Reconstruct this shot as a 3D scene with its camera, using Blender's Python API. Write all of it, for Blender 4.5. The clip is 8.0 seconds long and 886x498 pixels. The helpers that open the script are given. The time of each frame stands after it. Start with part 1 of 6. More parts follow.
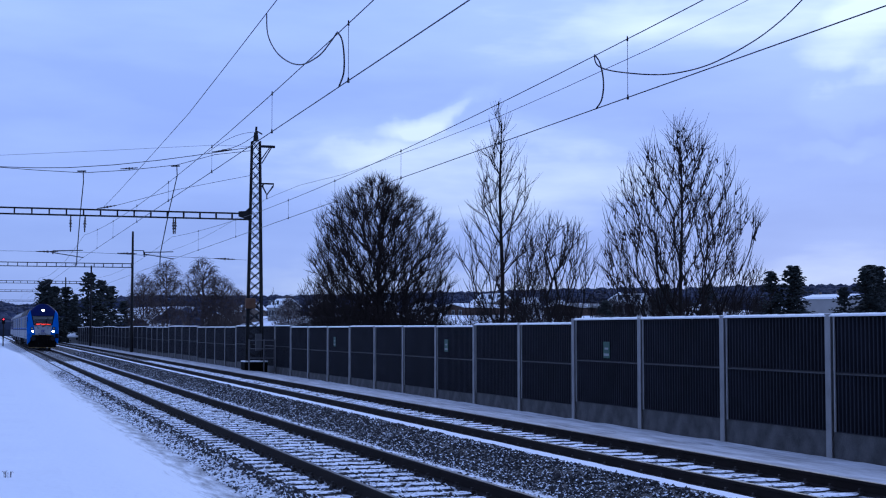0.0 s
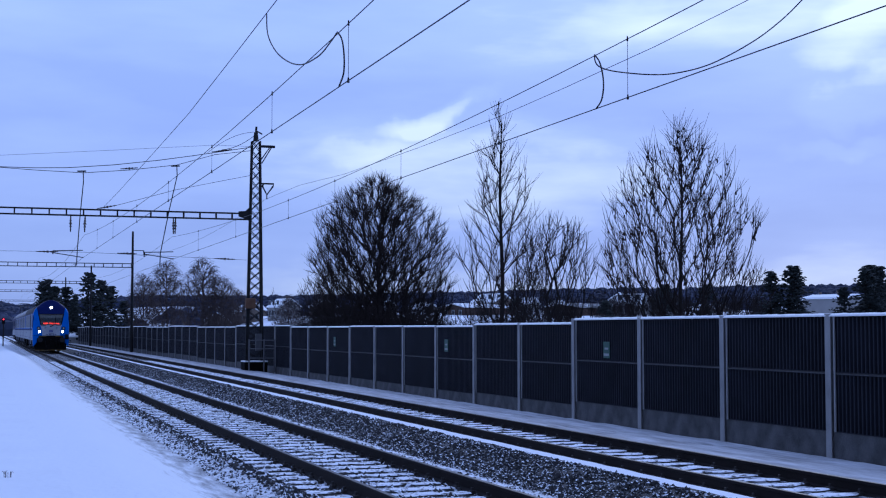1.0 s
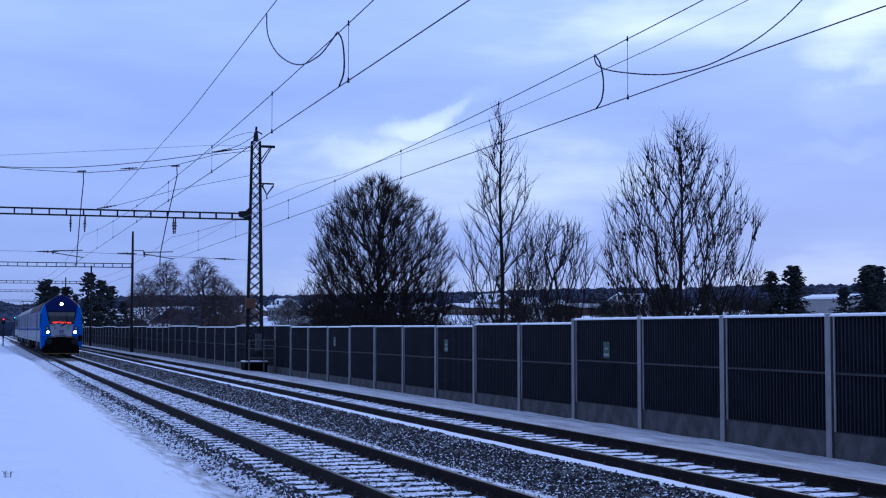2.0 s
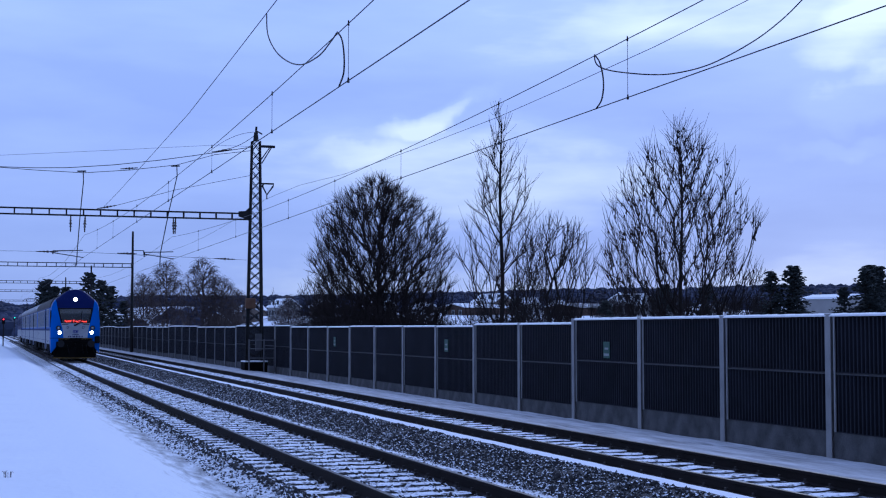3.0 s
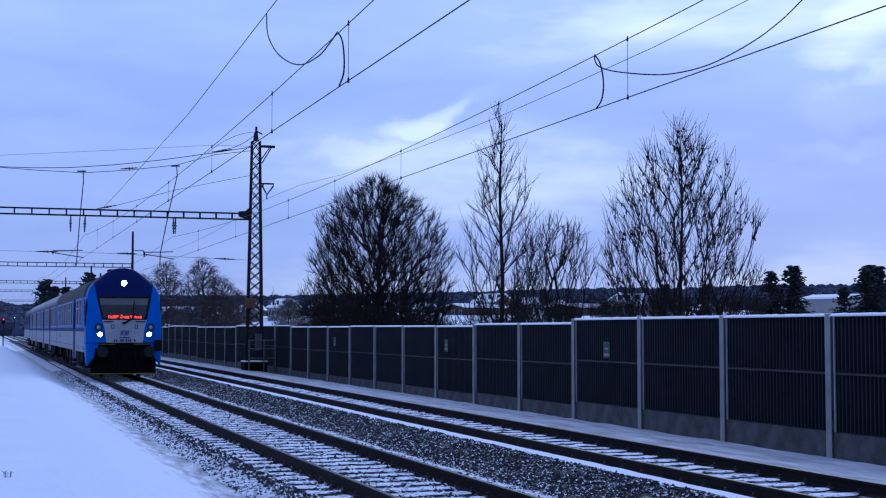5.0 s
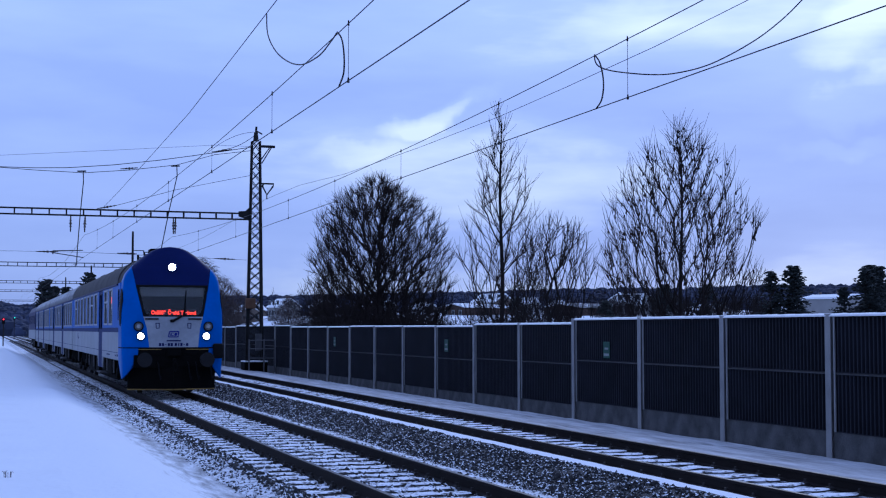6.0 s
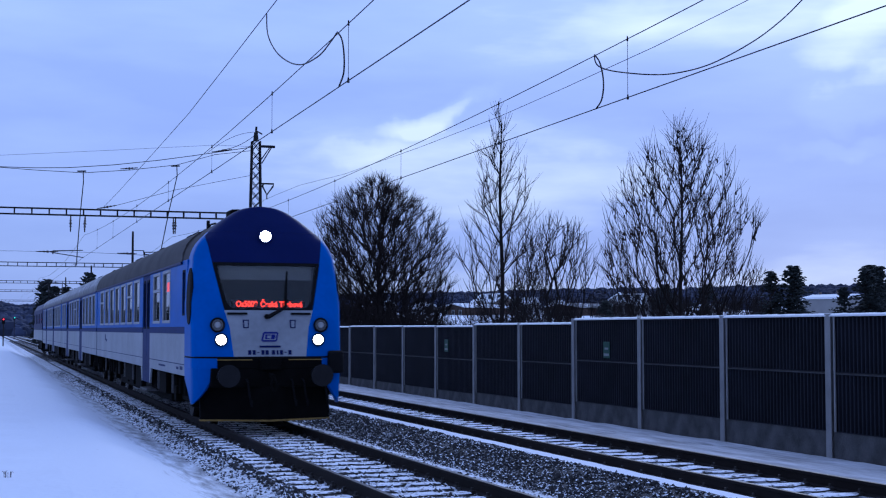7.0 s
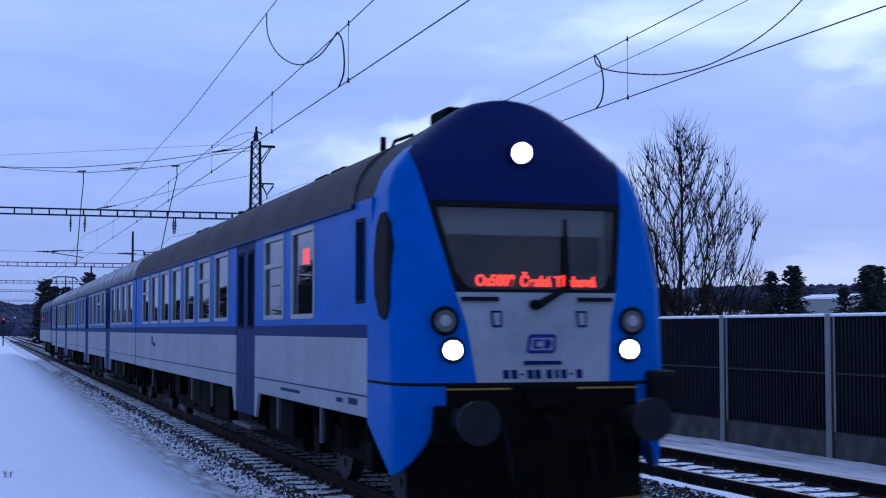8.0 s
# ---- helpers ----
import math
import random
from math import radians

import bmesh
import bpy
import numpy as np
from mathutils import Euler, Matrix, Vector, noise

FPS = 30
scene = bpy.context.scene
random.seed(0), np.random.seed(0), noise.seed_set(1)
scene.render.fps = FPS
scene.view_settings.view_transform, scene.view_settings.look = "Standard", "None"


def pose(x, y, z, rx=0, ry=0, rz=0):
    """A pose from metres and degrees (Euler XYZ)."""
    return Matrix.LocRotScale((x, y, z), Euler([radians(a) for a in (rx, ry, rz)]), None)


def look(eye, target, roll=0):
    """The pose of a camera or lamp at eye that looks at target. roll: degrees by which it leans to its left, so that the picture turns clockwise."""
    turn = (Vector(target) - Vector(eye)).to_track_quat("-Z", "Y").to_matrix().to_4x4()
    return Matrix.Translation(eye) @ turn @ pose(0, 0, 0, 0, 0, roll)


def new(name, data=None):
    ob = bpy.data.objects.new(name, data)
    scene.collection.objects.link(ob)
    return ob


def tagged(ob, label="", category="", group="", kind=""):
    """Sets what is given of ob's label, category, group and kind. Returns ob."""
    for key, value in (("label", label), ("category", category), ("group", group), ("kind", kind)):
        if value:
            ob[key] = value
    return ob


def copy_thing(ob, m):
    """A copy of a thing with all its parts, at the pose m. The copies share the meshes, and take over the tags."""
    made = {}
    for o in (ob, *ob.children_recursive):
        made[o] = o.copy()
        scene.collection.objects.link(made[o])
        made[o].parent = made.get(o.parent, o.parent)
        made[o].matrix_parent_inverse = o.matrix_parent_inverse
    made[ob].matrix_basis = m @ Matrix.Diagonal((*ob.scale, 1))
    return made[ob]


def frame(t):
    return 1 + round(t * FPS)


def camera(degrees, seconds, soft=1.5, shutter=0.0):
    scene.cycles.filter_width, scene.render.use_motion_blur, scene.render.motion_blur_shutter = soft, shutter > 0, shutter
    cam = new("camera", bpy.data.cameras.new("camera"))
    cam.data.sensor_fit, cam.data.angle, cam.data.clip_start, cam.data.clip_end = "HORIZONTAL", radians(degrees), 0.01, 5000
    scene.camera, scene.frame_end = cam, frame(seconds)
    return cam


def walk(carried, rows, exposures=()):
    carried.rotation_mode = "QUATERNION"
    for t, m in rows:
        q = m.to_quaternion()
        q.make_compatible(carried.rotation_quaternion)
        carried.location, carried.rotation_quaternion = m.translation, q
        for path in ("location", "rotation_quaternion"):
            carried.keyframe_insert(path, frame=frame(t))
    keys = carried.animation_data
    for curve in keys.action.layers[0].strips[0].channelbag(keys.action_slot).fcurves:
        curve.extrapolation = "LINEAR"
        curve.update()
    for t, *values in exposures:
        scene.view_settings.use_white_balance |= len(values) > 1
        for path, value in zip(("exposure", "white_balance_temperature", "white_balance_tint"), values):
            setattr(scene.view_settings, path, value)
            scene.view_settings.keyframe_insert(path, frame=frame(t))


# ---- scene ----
cam = camera(34.9, 8.0, soft=1.15, shutter=0.25)
EYE = (0.0, 0.0, 1.889)
TARGET = (EYE[0] + 31.39, EYE[1] + 94.79, EYE[2] + 5.686)
walk(cam, [(0.0, look(EYE, TARGET)), (8.0, look(EYE, TARGET))],
     exposures=[(0.0, 0.0, 5030, 12), (8.0, 0.0, 5030, 12)])

# track, barrier and train layout (metres; rail top is z = 0, the line runs along +y)
GAUGE = 1.505
NEAR_LEFT = 4.529
TRACK_A = NEAR_LEFT + GAUGE / 2
TRACK_B = TRACK_A + 4.53
BARRIER_X = 15.4
NOSE_END = 12.81
END_SPEED, BRAKING = 13.6, 0.52


def bend(y):
    """How far the line has drawn to the right at y: straight past the camera, then a slight bend."""
    return 0.0066 * (max(y - 14.0, 0.0) ** 2 / 40.0 if y < 34 else y - 24.0)


def nose_at(t):
    """Distance of the train's nose along the line while it brakes."""
    u = 8.0 - t
    ahead = 0.25 * min(u / 0.5, 1.0) * max(0.0, min(1.0, (4.5 - u) / 2.5))
    return NOSE_END + END_SPEED * u + 0.5 * BRAKING * u * u - ahead


# ---- world and sun ----
def make_world():
    w = bpy.data.worlds.new("winter_sky")
    scene.world = w
    w.use_nodes = True
    nt = w.node_tree
    nt.nodes.clear()
    out = nt.nodes.new("ShaderNodeOutputWorld")
    bg = nt.nodes.new("ShaderNodeBackground")
    sky = nt.nodes.new("ShaderNodeTexSky")
    sky.sky_type = "NISHITA"
    sky.sun_disc = False
    sky.sun_elevation = radians(9)
    sky.sun_rotation = radians(35)
    sky.air_density, sky.dust_density, sky.ozone_density = 1.0, 0.6, 2.0
    coord = nt.nodes.new("ShaderNodeTexCoord")
    mp = nt.nodes.new("ShaderNodeMapping")
    mp.inputs["Scale"].default_value = (2.0, 2.0, 9.0)
    mp.inputs["Location"].default_value = CLOUD_AT
    n1 = nt.nodes.new("ShaderNodeTexNoise")
    n1.inputs["Scale"].default_value, n1.inputs["Detail"].default_value = 1.6, 6.0
    n1.inputs["Roughness"].default_value = 0.5
    ramp = nt.nodes.new("ShaderNodeValToRGB")
    e = ramp.color_ramp.elements
    e[0].position, e[0].color = 0.36, (0.395, 0.472, 0.785, 1)
    e[1].position, e[1].color = 0.74, (0.90, 0.93, 0.98, 1)
    m = e.new(0.55)
    m.color = (0.485, 0.565, 0.875, 1)
    mix = nt.nodes.new("ShaderNodeMix")
    mix.data_type = "RGBA"
    mix.inputs[0].default_value = 0.97
    gain = nt.nodes.new("ShaderNodeMix")
    gain.data_type, gain.blend_type = "RGBA", "MULTIPLY"
    gain.inputs[0].default_value = 1.0
    gain.inputs[7].default_value = (10, 10, 10, 1)
    L = nt.links.new
    wn = nt.nodes.new("ShaderNodeTexNoise")
    wn.inputs["Scale"].default_value, wn.inputs["Detail"].default_value = 9.0, 5.0
    L(coord.outputs["Generated"], wn.inputs["Vector"])
    wc = nt.nodes.new("ShaderNodeVectorMath")
    wc.operation = "SUBTRACT"
    L(wn.outputs["Color"], wc.inputs[0])
    wc.inputs[1].default_value = (0.5, 0.5, 0.5)
    wob = nt.nodes.new("ShaderNodeVectorMath")
    wob.operation = "MULTIPLY_ADD"
    L(wc.outputs[0], wob.inputs[0])
    wob.inputs[1].default_value = (0.10, 0.10, 0.10)
    L(coord.outputs["Generated"], wob.inputs[2])
    L(coord.outputs["Generated"], mp.inputs["Vector"])
    L(mp.outputs[0], n1.inputs["Vector"])
    total = n1.outputs["Fac"]
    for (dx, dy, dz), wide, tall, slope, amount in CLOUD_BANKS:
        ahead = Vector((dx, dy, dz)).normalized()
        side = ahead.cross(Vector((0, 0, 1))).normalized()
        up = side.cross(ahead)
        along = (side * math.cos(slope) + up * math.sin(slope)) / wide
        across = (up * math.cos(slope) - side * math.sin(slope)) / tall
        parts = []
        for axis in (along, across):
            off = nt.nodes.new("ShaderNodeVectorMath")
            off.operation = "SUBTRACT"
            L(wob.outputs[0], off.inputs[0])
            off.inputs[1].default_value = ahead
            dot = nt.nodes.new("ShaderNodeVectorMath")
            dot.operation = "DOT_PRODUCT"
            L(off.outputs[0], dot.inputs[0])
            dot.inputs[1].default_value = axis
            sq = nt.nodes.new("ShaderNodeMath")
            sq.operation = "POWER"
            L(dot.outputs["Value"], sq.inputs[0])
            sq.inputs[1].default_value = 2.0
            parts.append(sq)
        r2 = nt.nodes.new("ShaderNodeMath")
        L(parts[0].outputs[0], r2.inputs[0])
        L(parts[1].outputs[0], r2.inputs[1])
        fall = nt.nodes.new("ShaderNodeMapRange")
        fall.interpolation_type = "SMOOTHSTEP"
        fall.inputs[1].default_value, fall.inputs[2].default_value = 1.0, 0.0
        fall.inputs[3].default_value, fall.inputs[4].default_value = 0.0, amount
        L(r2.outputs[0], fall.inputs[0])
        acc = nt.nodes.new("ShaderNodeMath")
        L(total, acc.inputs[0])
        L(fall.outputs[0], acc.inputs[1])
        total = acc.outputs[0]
    L(total, ramp.inputs[0])
    L(ramp.outputs[0], gain.inputs[6])
    L(sky.outputs[0], mix.inputs[6])
    L(gain.outputs[2], mix.inputs[7])
    # an overcast sky is dimmer towards the horizon
    sep = nt.nodes.new("ShaderNodeSeparateXYZ")
    L(coord.outputs["Generated"], sep.inputs[0])
    dim = nt.nodes.new("ShaderNodeMapRange")
    dim.inputs[1].default_value, dim.inputs[2].default_value = 0.0, 0.22
    dim.inputs[3].default_value, dim.inputs[4].default_value = 0.72, 1.06
    L(sep.outputs["Z"], dim.inputs[0])
    # at dusk it is also dimmer away from the glow
    toward = nt.nodes.new("ShaderNodeVectorMath")
    toward.operation = "DOT_PRODUCT"
    L(coord.outputs["Generated"], toward.inputs[0])
    toward.inputs[1].default_value = (0.55, 0.80, 0.24)
    dusk = nt.nodes.new("ShaderNodeMapRange")
    dusk.inputs[1].default_value, dusk.inputs[2].default_value = -1.0, 0.75
    dusk.inputs[3].default_value, dusk.inputs[4].default_value = 0.70, 1.0
    L(toward.outputs["Value"], dusk.inputs[0])
    both = nt.nodes.new("ShaderNodeMath")
    both.operation = "MULTIPLY"
    L(dim.outputs[0], both.inputs[0])
    L(dusk.outputs[0], both.inputs[1])
    grade = nt.nodes.new("ShaderNodeVectorMath")
    grade.operation = "SCALE"
    L(mix.outputs[2], grade.inputs[0])
    L(both.outputs[0], grade.inputs["Scale"])
    L(grade.outputs[0], bg.inputs[0])
    bg.inputs[1].default_value = 0.1
    L(bg.outputs[0], out.inputs[0])


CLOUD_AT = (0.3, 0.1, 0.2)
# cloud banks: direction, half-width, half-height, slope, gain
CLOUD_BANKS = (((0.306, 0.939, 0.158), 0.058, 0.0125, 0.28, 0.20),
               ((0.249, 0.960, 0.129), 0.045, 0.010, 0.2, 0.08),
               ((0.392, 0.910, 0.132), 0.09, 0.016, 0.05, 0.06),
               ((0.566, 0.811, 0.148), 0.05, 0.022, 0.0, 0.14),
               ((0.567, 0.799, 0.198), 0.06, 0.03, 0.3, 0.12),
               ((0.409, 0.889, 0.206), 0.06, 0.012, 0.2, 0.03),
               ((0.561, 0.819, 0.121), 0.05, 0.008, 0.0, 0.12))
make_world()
sun = new("sun", bpy.data.lights.new("sun", "SUN"))
sun.data.energy, sun.data.angle, sun.data.color = 0.5, radians(25), (1.0, 0.93, 0.86)
sun.matrix_world = look((0, 0, 0), (-0.55, -0.8, -0.5))


# ---- materials ----
def material(name, color, rough=0.6, metal=0.0, vary=0.25, scale=3.0, fine=40.0, bump=0.15, dist=0.01, spec=0.5, island=0.0, coat=0.0):
    m = bpy.data.materials.new(name)
    m.use_nodes = True
    nt = m.node_tree
    b = nt.nodes["Principled BSDF"]
    b.inputs["Roughness"].default_value = rough
    b.inputs["Metallic"].default_value = metal
    b.inputs["Specular IOR Level"].default_value = spec
    b.inputs["Coat Weight"].default_value = coat
    L = nt.links.new
    co = nt.nodes.new("ShaderNodeTexCoord")
    big = nt.nodes.new("ShaderNodeTexNoise")
    big.inputs["Scale"].default_value, big.inputs["Detail"].default_value = scale, 5.0
    small = nt.nodes.new("ShaderNodeTexNoise")
    small.inputs["Scale"].default_value, small.inputs["Detail"].default_value = fine, 3.0
    L(co.outputs["Object"], big.inputs["Vector"])
    L(co.outputs["Object"], small.inputs["Vector"])
    add = nt.nodes.new("ShaderNodeMath")
    add.operation = "MULTIPLY_ADD"
    L(small.outputs["Fac"], add.inputs[0])
    add.inputs[1].default_value = 0.4
    L(big.outputs["Fac"], add.inputs[2])
    ramp = nt.nodes.new("ShaderNodeValToRGB")
    e = ramp.color_ramp.elements
    e[0].position, e[1].position = 0.45, 0.95
    e[0].color = (*[c * (1 - vary) for c in color], 1)
    e[1].color = (*[min(c * (1 + vary), 0.95) for c in color], 1)
    L(add.outputs[0], ramp.inputs[0])
    last = ramp.outputs[0]
    if island:
        geo = nt.nodes.new("ShaderNodeNewGeometry")
        hsv = nt.nodes.new("ShaderNodeHueSaturation")
        mr = nt.nodes.new("ShaderNodeMapRange")
        mr.inputs[3].default_value, mr.inputs[4].default_value = 1 - island, 1 + island
        L(geo.outputs["Random Per Island"], mr.inputs[0])
        L(mr.outputs[0], hsv.inputs["Value"])
        L(last, hsv.inputs["Color"])
        last = hsv.outputs[0]
    L(last, b.inputs["Base Color"])
    if bump:
        bp = nt.nodes.new("ShaderNodeBump")
        bp.inputs["Strength"].default_value, bp.inputs["Distance"].default_value = bump, dist
        L(small.outputs["Fac"], bp.inputs["Height"])
        L(bp.outputs[0], b.inputs["Normal"])
    return m


def snowed(name, color, low=0.35, high=0.6, scale=6.0, up=0.45, rough=0.85, bump=0.3, fine=60.0, dist=0.02, stretch=(1, 1, 1), some=0.0, edge=False):
    """A surface with snow lying on what faces up, broken by noise between low and high."""
    m = material(name, color, rough, vary=0.35, scale=scale, fine=fine, bump=bump, dist=dist)
    nt = m.node_tree
    L = nt.links.new
    b = nt.nodes["Principled BSDF"]
    base = b.inputs["Base Color"].links[0].from_socket
    geo = nt.nodes.new("ShaderNodeNewGeometry")
    sep = nt.nodes.new("ShaderNodeSeparateXYZ")
    L(geo.outputs["Normal"], sep.inputs[0])
    upr = nt.nodes.new("ShaderNodeMapRange")
    upr.inputs[1].default_value, upr.inputs[2].default_value = up, min(up + 0.3, 1.0)
    L(sep.outputs["Z"], upr.inputs[0])
    mp = nt.nodes.new("ShaderNodeMapping")
    mp.inputs["Scale"].default_value = stretch
    L(geo.outputs["Position"], mp.inputs["Vector"])
    n = nt.nodes.new("ShaderNodeTexNoise")
    n.inputs["Scale"].default_value, n.inputs["Detail"].default_value, n.inputs["Roughness"].default_value = scale, 7.0, 0.65
    L(mp.outputs[0], n.inputs["Vector"])
    cut = nt.nodes.new("ShaderNodeMapRange")
    cut.inputs[1].default_value, cut.inputs[2].default_value = low, high
    depth = n.outputs["Fac"]
    if edge:
        # deep snow runs out in a ragged edge beside the line
        at = nt.nodes.new("ShaderNodeSeparateXYZ")
        L(geo.outputs["Position"], at.inputs[0])
        lean = nt.nodes.new("ShaderNodeMath")
        lean.operation = "MULTIPLY_ADD"
        L(at.outputs["Y"], lean.inputs[0])
        lean.inputs[1].default_value = -0.0085
        L(at.outputs["X"], lean.inputs[2])
        out = nt.nodes.new("ShaderNodeMapRange")
        out.inputs[1].default_value, out.inputs[2].default_value = 2.05, 3.05
        out.inputs[3].default_value, out.inputs[4].default_value = 0.36, -0.03
        L(lean.outputs[0], out.inputs[0])
        both_depths = nt.nodes.new("ShaderNodeMath")
        L(n.outputs["Fac"], both_depths.inputs[0])
        L(out.outputs[0], both_depths.inputs[1])
        depth = both_depths.outputs[0]
    L(depth, cut.inputs[0])
    mul = nt.nodes.new("ShaderNodeMath")
    mul.operation = "MULTIPLY"
    L(upr.outputs[0], mul.inputs[0])
    L(cut.outputs[0], mul.inputs[1])
    cover = mul.outputs[0]
    if some:
        pick = nt.nodes.new("ShaderNodeMath")
        pick.operation = "LESS_THAN"
        L(geo.outputs["Random Per Island"], pick.inputs[0])
        pick.inputs[1].default_value = some
        both = nt.nodes.new("ShaderNodeMath")
        both.operation = "MULTIPLY"
        L(upr.outputs[0], both.inputs[0])
        L(pick.outputs[0], both.inputs[1])
        cover = both.outputs[0]
    mix = nt.nodes.new("ShaderNodeMix")
    mix.data_type = "RGBA"
    L(cover, mix.inputs[0])
    L(base, mix.inputs[6])
    mix.inputs[7].default_value = (0.79, 0.82, 0.875, 1)
    L(mix.outputs[2], b.inputs["Base Color"])
    return m


def emitter(name, color, strength, base=(0.02, 0.02, 0.02)):
    m = bpy.data.materials.new(name)
    m.use_nodes = True
    b = m.node_tree.nodes["Principled BSDF"]
    b.inputs["Base Color"].default_value = (*base, 1)
    b.inputs["Emission Color"].default_value = (*color, 1)
    b.inputs["Emission Strength"].default_value = strength
    return m


def glass(name, tint, rough=0.03, clear=0.6):
    m = bpy.data.materials.new(name)
    m.use_nodes = True
    nt = m.node_tree
    b = nt.nodes["Principled BSDF"]
    b.inputs["Base Color"].default_value = (*tint, 1)
    b.inputs["Roughness"].default_value = rough
    b.inputs["Specular IOR Level"].default_value = 0.7
    b.inputs["Coat Weight"].default_value = 0.5
    b.inputs["Coat Roughness"].default_value = 0.02
    b.inputs["Alpha"].default_value = 1 - clear
    return m


SNOW = material("snow", (0.79, 0.82, 0.875), 0.9, vary=0.035, scale=0.7, fine=9.0, bump=0.35, dist=0.05, spec=0.2)
SNOW_CAP = material("snow_cap", (0.87, 0.89, 0.91), 0.9, vary=0.04, scale=3, fine=25, bump=0.3, dist=0.02, spec=0.2)
THIN = snowed("thin_icy_snow", (0.17, 0.17, 0.175), 0.30, 0.66, 2.4, up=0.3, fine=9, bump=0.35, dist=0.05, stretch=(2.4, 0.5, 1), edge=True)
LAND = snowed("winter_land", (0.05, 0.05, 0.055), 0.385, 0.46, 0.012, up=0.3, fine=0.6, dist=0.3)
BALLAST_A = snowed("snowy_ballast", (0.03, 0.028, 0.028), 0.33, 0.52, 8.0, up=0.5, bump=0.9, fine=22, dist=0.06)
BALLAST_FAR = snowed("thinly_snowed_ballast", (0.03, 0.028, 0.028), 0.42, 0.66, 6.0, up=0.5, bump=0.9, fine=22, dist=0.06)
BALLAST_DARK = snowed("bare_ballast", (0.016, 0.016, 0.018), 0.54, 0.76, 9.0, up=0.5, bump=0.9, fine=22, dist=0.06)
STRIP = snowed("drifted_snow", (0.09, 0.085, 0.08), 0.26, 0.36, 5.0, up=0.3, bump=0.4, fine=25, dist=0.03)
LEDGE = snowed("grey_snow_ledge", (0.17, 0.17, 0.18), 0.30, 0.95, 1.8, up=0.3, bump=0.4, fine=18, dist=0.03, stretch=(1.6, 0.35, 1))
STONE = snowed("ballast_stone", (0.03, 0.03, 0.032), 0.45, 0.62, 7.0, up=0.45, bump=0.2, some=0.62)
STONE_PALE = snowed("frosted_ballast_stone", (0.05, 0.05, 0.054), 0.4, 0.6, 7.0, up=0.3, bump=0.2, some=0.72)
STONE_BARE = snowed("bare_ballast_stone", (0.019, 0.019, 0.022), 0.58, 0.8, 7.0, up=0.55, bump=0.2, some=0.58)
SLEEPER = snowed("concrete_sleeper", (0.06, 0.058, 0.056), 0.46, 0.6, 4.0, up=0.6, bump=0.25, fine=30, dist=0.01)
CRUST = snowed("snow_crust", (0.03, 0.029, 0.028), 0.38, 0.48, 9.0, up=0.25, bump=0.4, fine=30, dist=0.02)
RAIL = material("rusty_rail", (0.012, 0.009, 0.0085), 0.8, 0.0, 0.4, 2.0, 50, 0.2, spec=0.15)
RAIL_HEAD = material("rail_head", (0.03, 0.029, 0.03), 0.5, 0.5, 0.3, 1.0, 60, 0.05)
CLIP = material("rail_clip", (0.03, 0.026, 0.024), 0.7, 0.3)
CONCRETE = material("plinth_concrete", (0.072, 0.072, 0.074), 0.85, vary=0.6, scale=2.4, fine=30, bump=0.35)
POST = material("galvanised_post", (0.26, 0.26, 0.262), 0.7, 0.1, 0.2, 2.0, 40, 0.08)
PANEL = material("dark_absorber_panel", (0.0112, 0.0126, 0.0195), 0.6, 0.0, 0.4, 0.9, 30, 0.12, spec=0.17)
STEEL = material("dark_painted_steel", (0.010, 0.010, 0.011), 0.7, 0.1, 0.35, 2.0, 30, 0.15, spec=0.25)
ZINC = material("grey_steel", (0.08, 0.08, 0.085), 0.6, 0.3, 0.2, 4.0, 40, 0.1)
RAILING = material("weathered_railing_steel", (0.11, 0.11, 0.115), 0.65, 0.2, 0.3, 4.0, 40, 0.1)
WIRE = material("weathered_copper_wire", (0.018, 0.018, 0.02), 0.5, 0.4, 0.2)
PORCELAIN = material("brown_insulator", (0.03, 0.02, 0.018), 0.25, 0.0, 0.2)
BARK = material("wet_bark", (0.02, 0.017, 0.016), 0.95, vary=0.4, scale=4, fine=50, bump=0.3, spec=0.08)
TWIG = material("twig_bark", (0.025, 0.020, 0.019), 0.95, vary=0.35, scale=2, bump=0, spec=0.05)
BIRCH_TWIG = material("birch_twig", (0.085, 0.068, 0.064), 0.95, vary=0.3, scale=2, bump=0, spec=0.05)
NEEDLE = material("conifer_needles", (0.013, 0.019, 0.018), 0.9, vary=0.5, scale=1.5, fine=8, bump=0)
# distance haze is put into this colour: bluer than bare woods are
WOOD_HAZED = material("hazed_far_woods", (0.026, 0.034, 0.068), 0.95, vary=0.4, scale=0.02, fine=0.4, bump=0, island=0.35)
PLASTER = material("house_plaster", (0.13, 0.105, 0.085), 0.85, vary=0.15, scale=0.6, bump=0.1)
BARN = material("brown_boarding", (0.07, 0.05, 0.04), 0.9, vary=0.3, scale=0.8, spec=0.1)
PLASTER_PALE = material("pale_plaster", (0.27, 0.265, 0.255), 0.85, vary=0.12, scale=0.6, bump=0.1)
DARK_GLASS = glass("dark_window_glass", (0.02, 0.022, 0.025), 0.05, 0.0)
BLUE = material("sky_blue_train_paint", (0.003, 0.098, 0.42), 0.36, vary=0.14, scale=1.2, fine=12, bump=0.02, spec=0.09)
NAVY = material("navy_train_paint", (0.003, 0.008, 0.07), 0.42, vary=0.12, scale=1.2, fine=12, bump=0.03, spec=0.08)
WHITE = material("pale_grey_train_paint", (0.28, 0.30, 0.335), 0.42, vary=0.22, scale=0.8, fine=9, bump=0.02, spec=0.16)
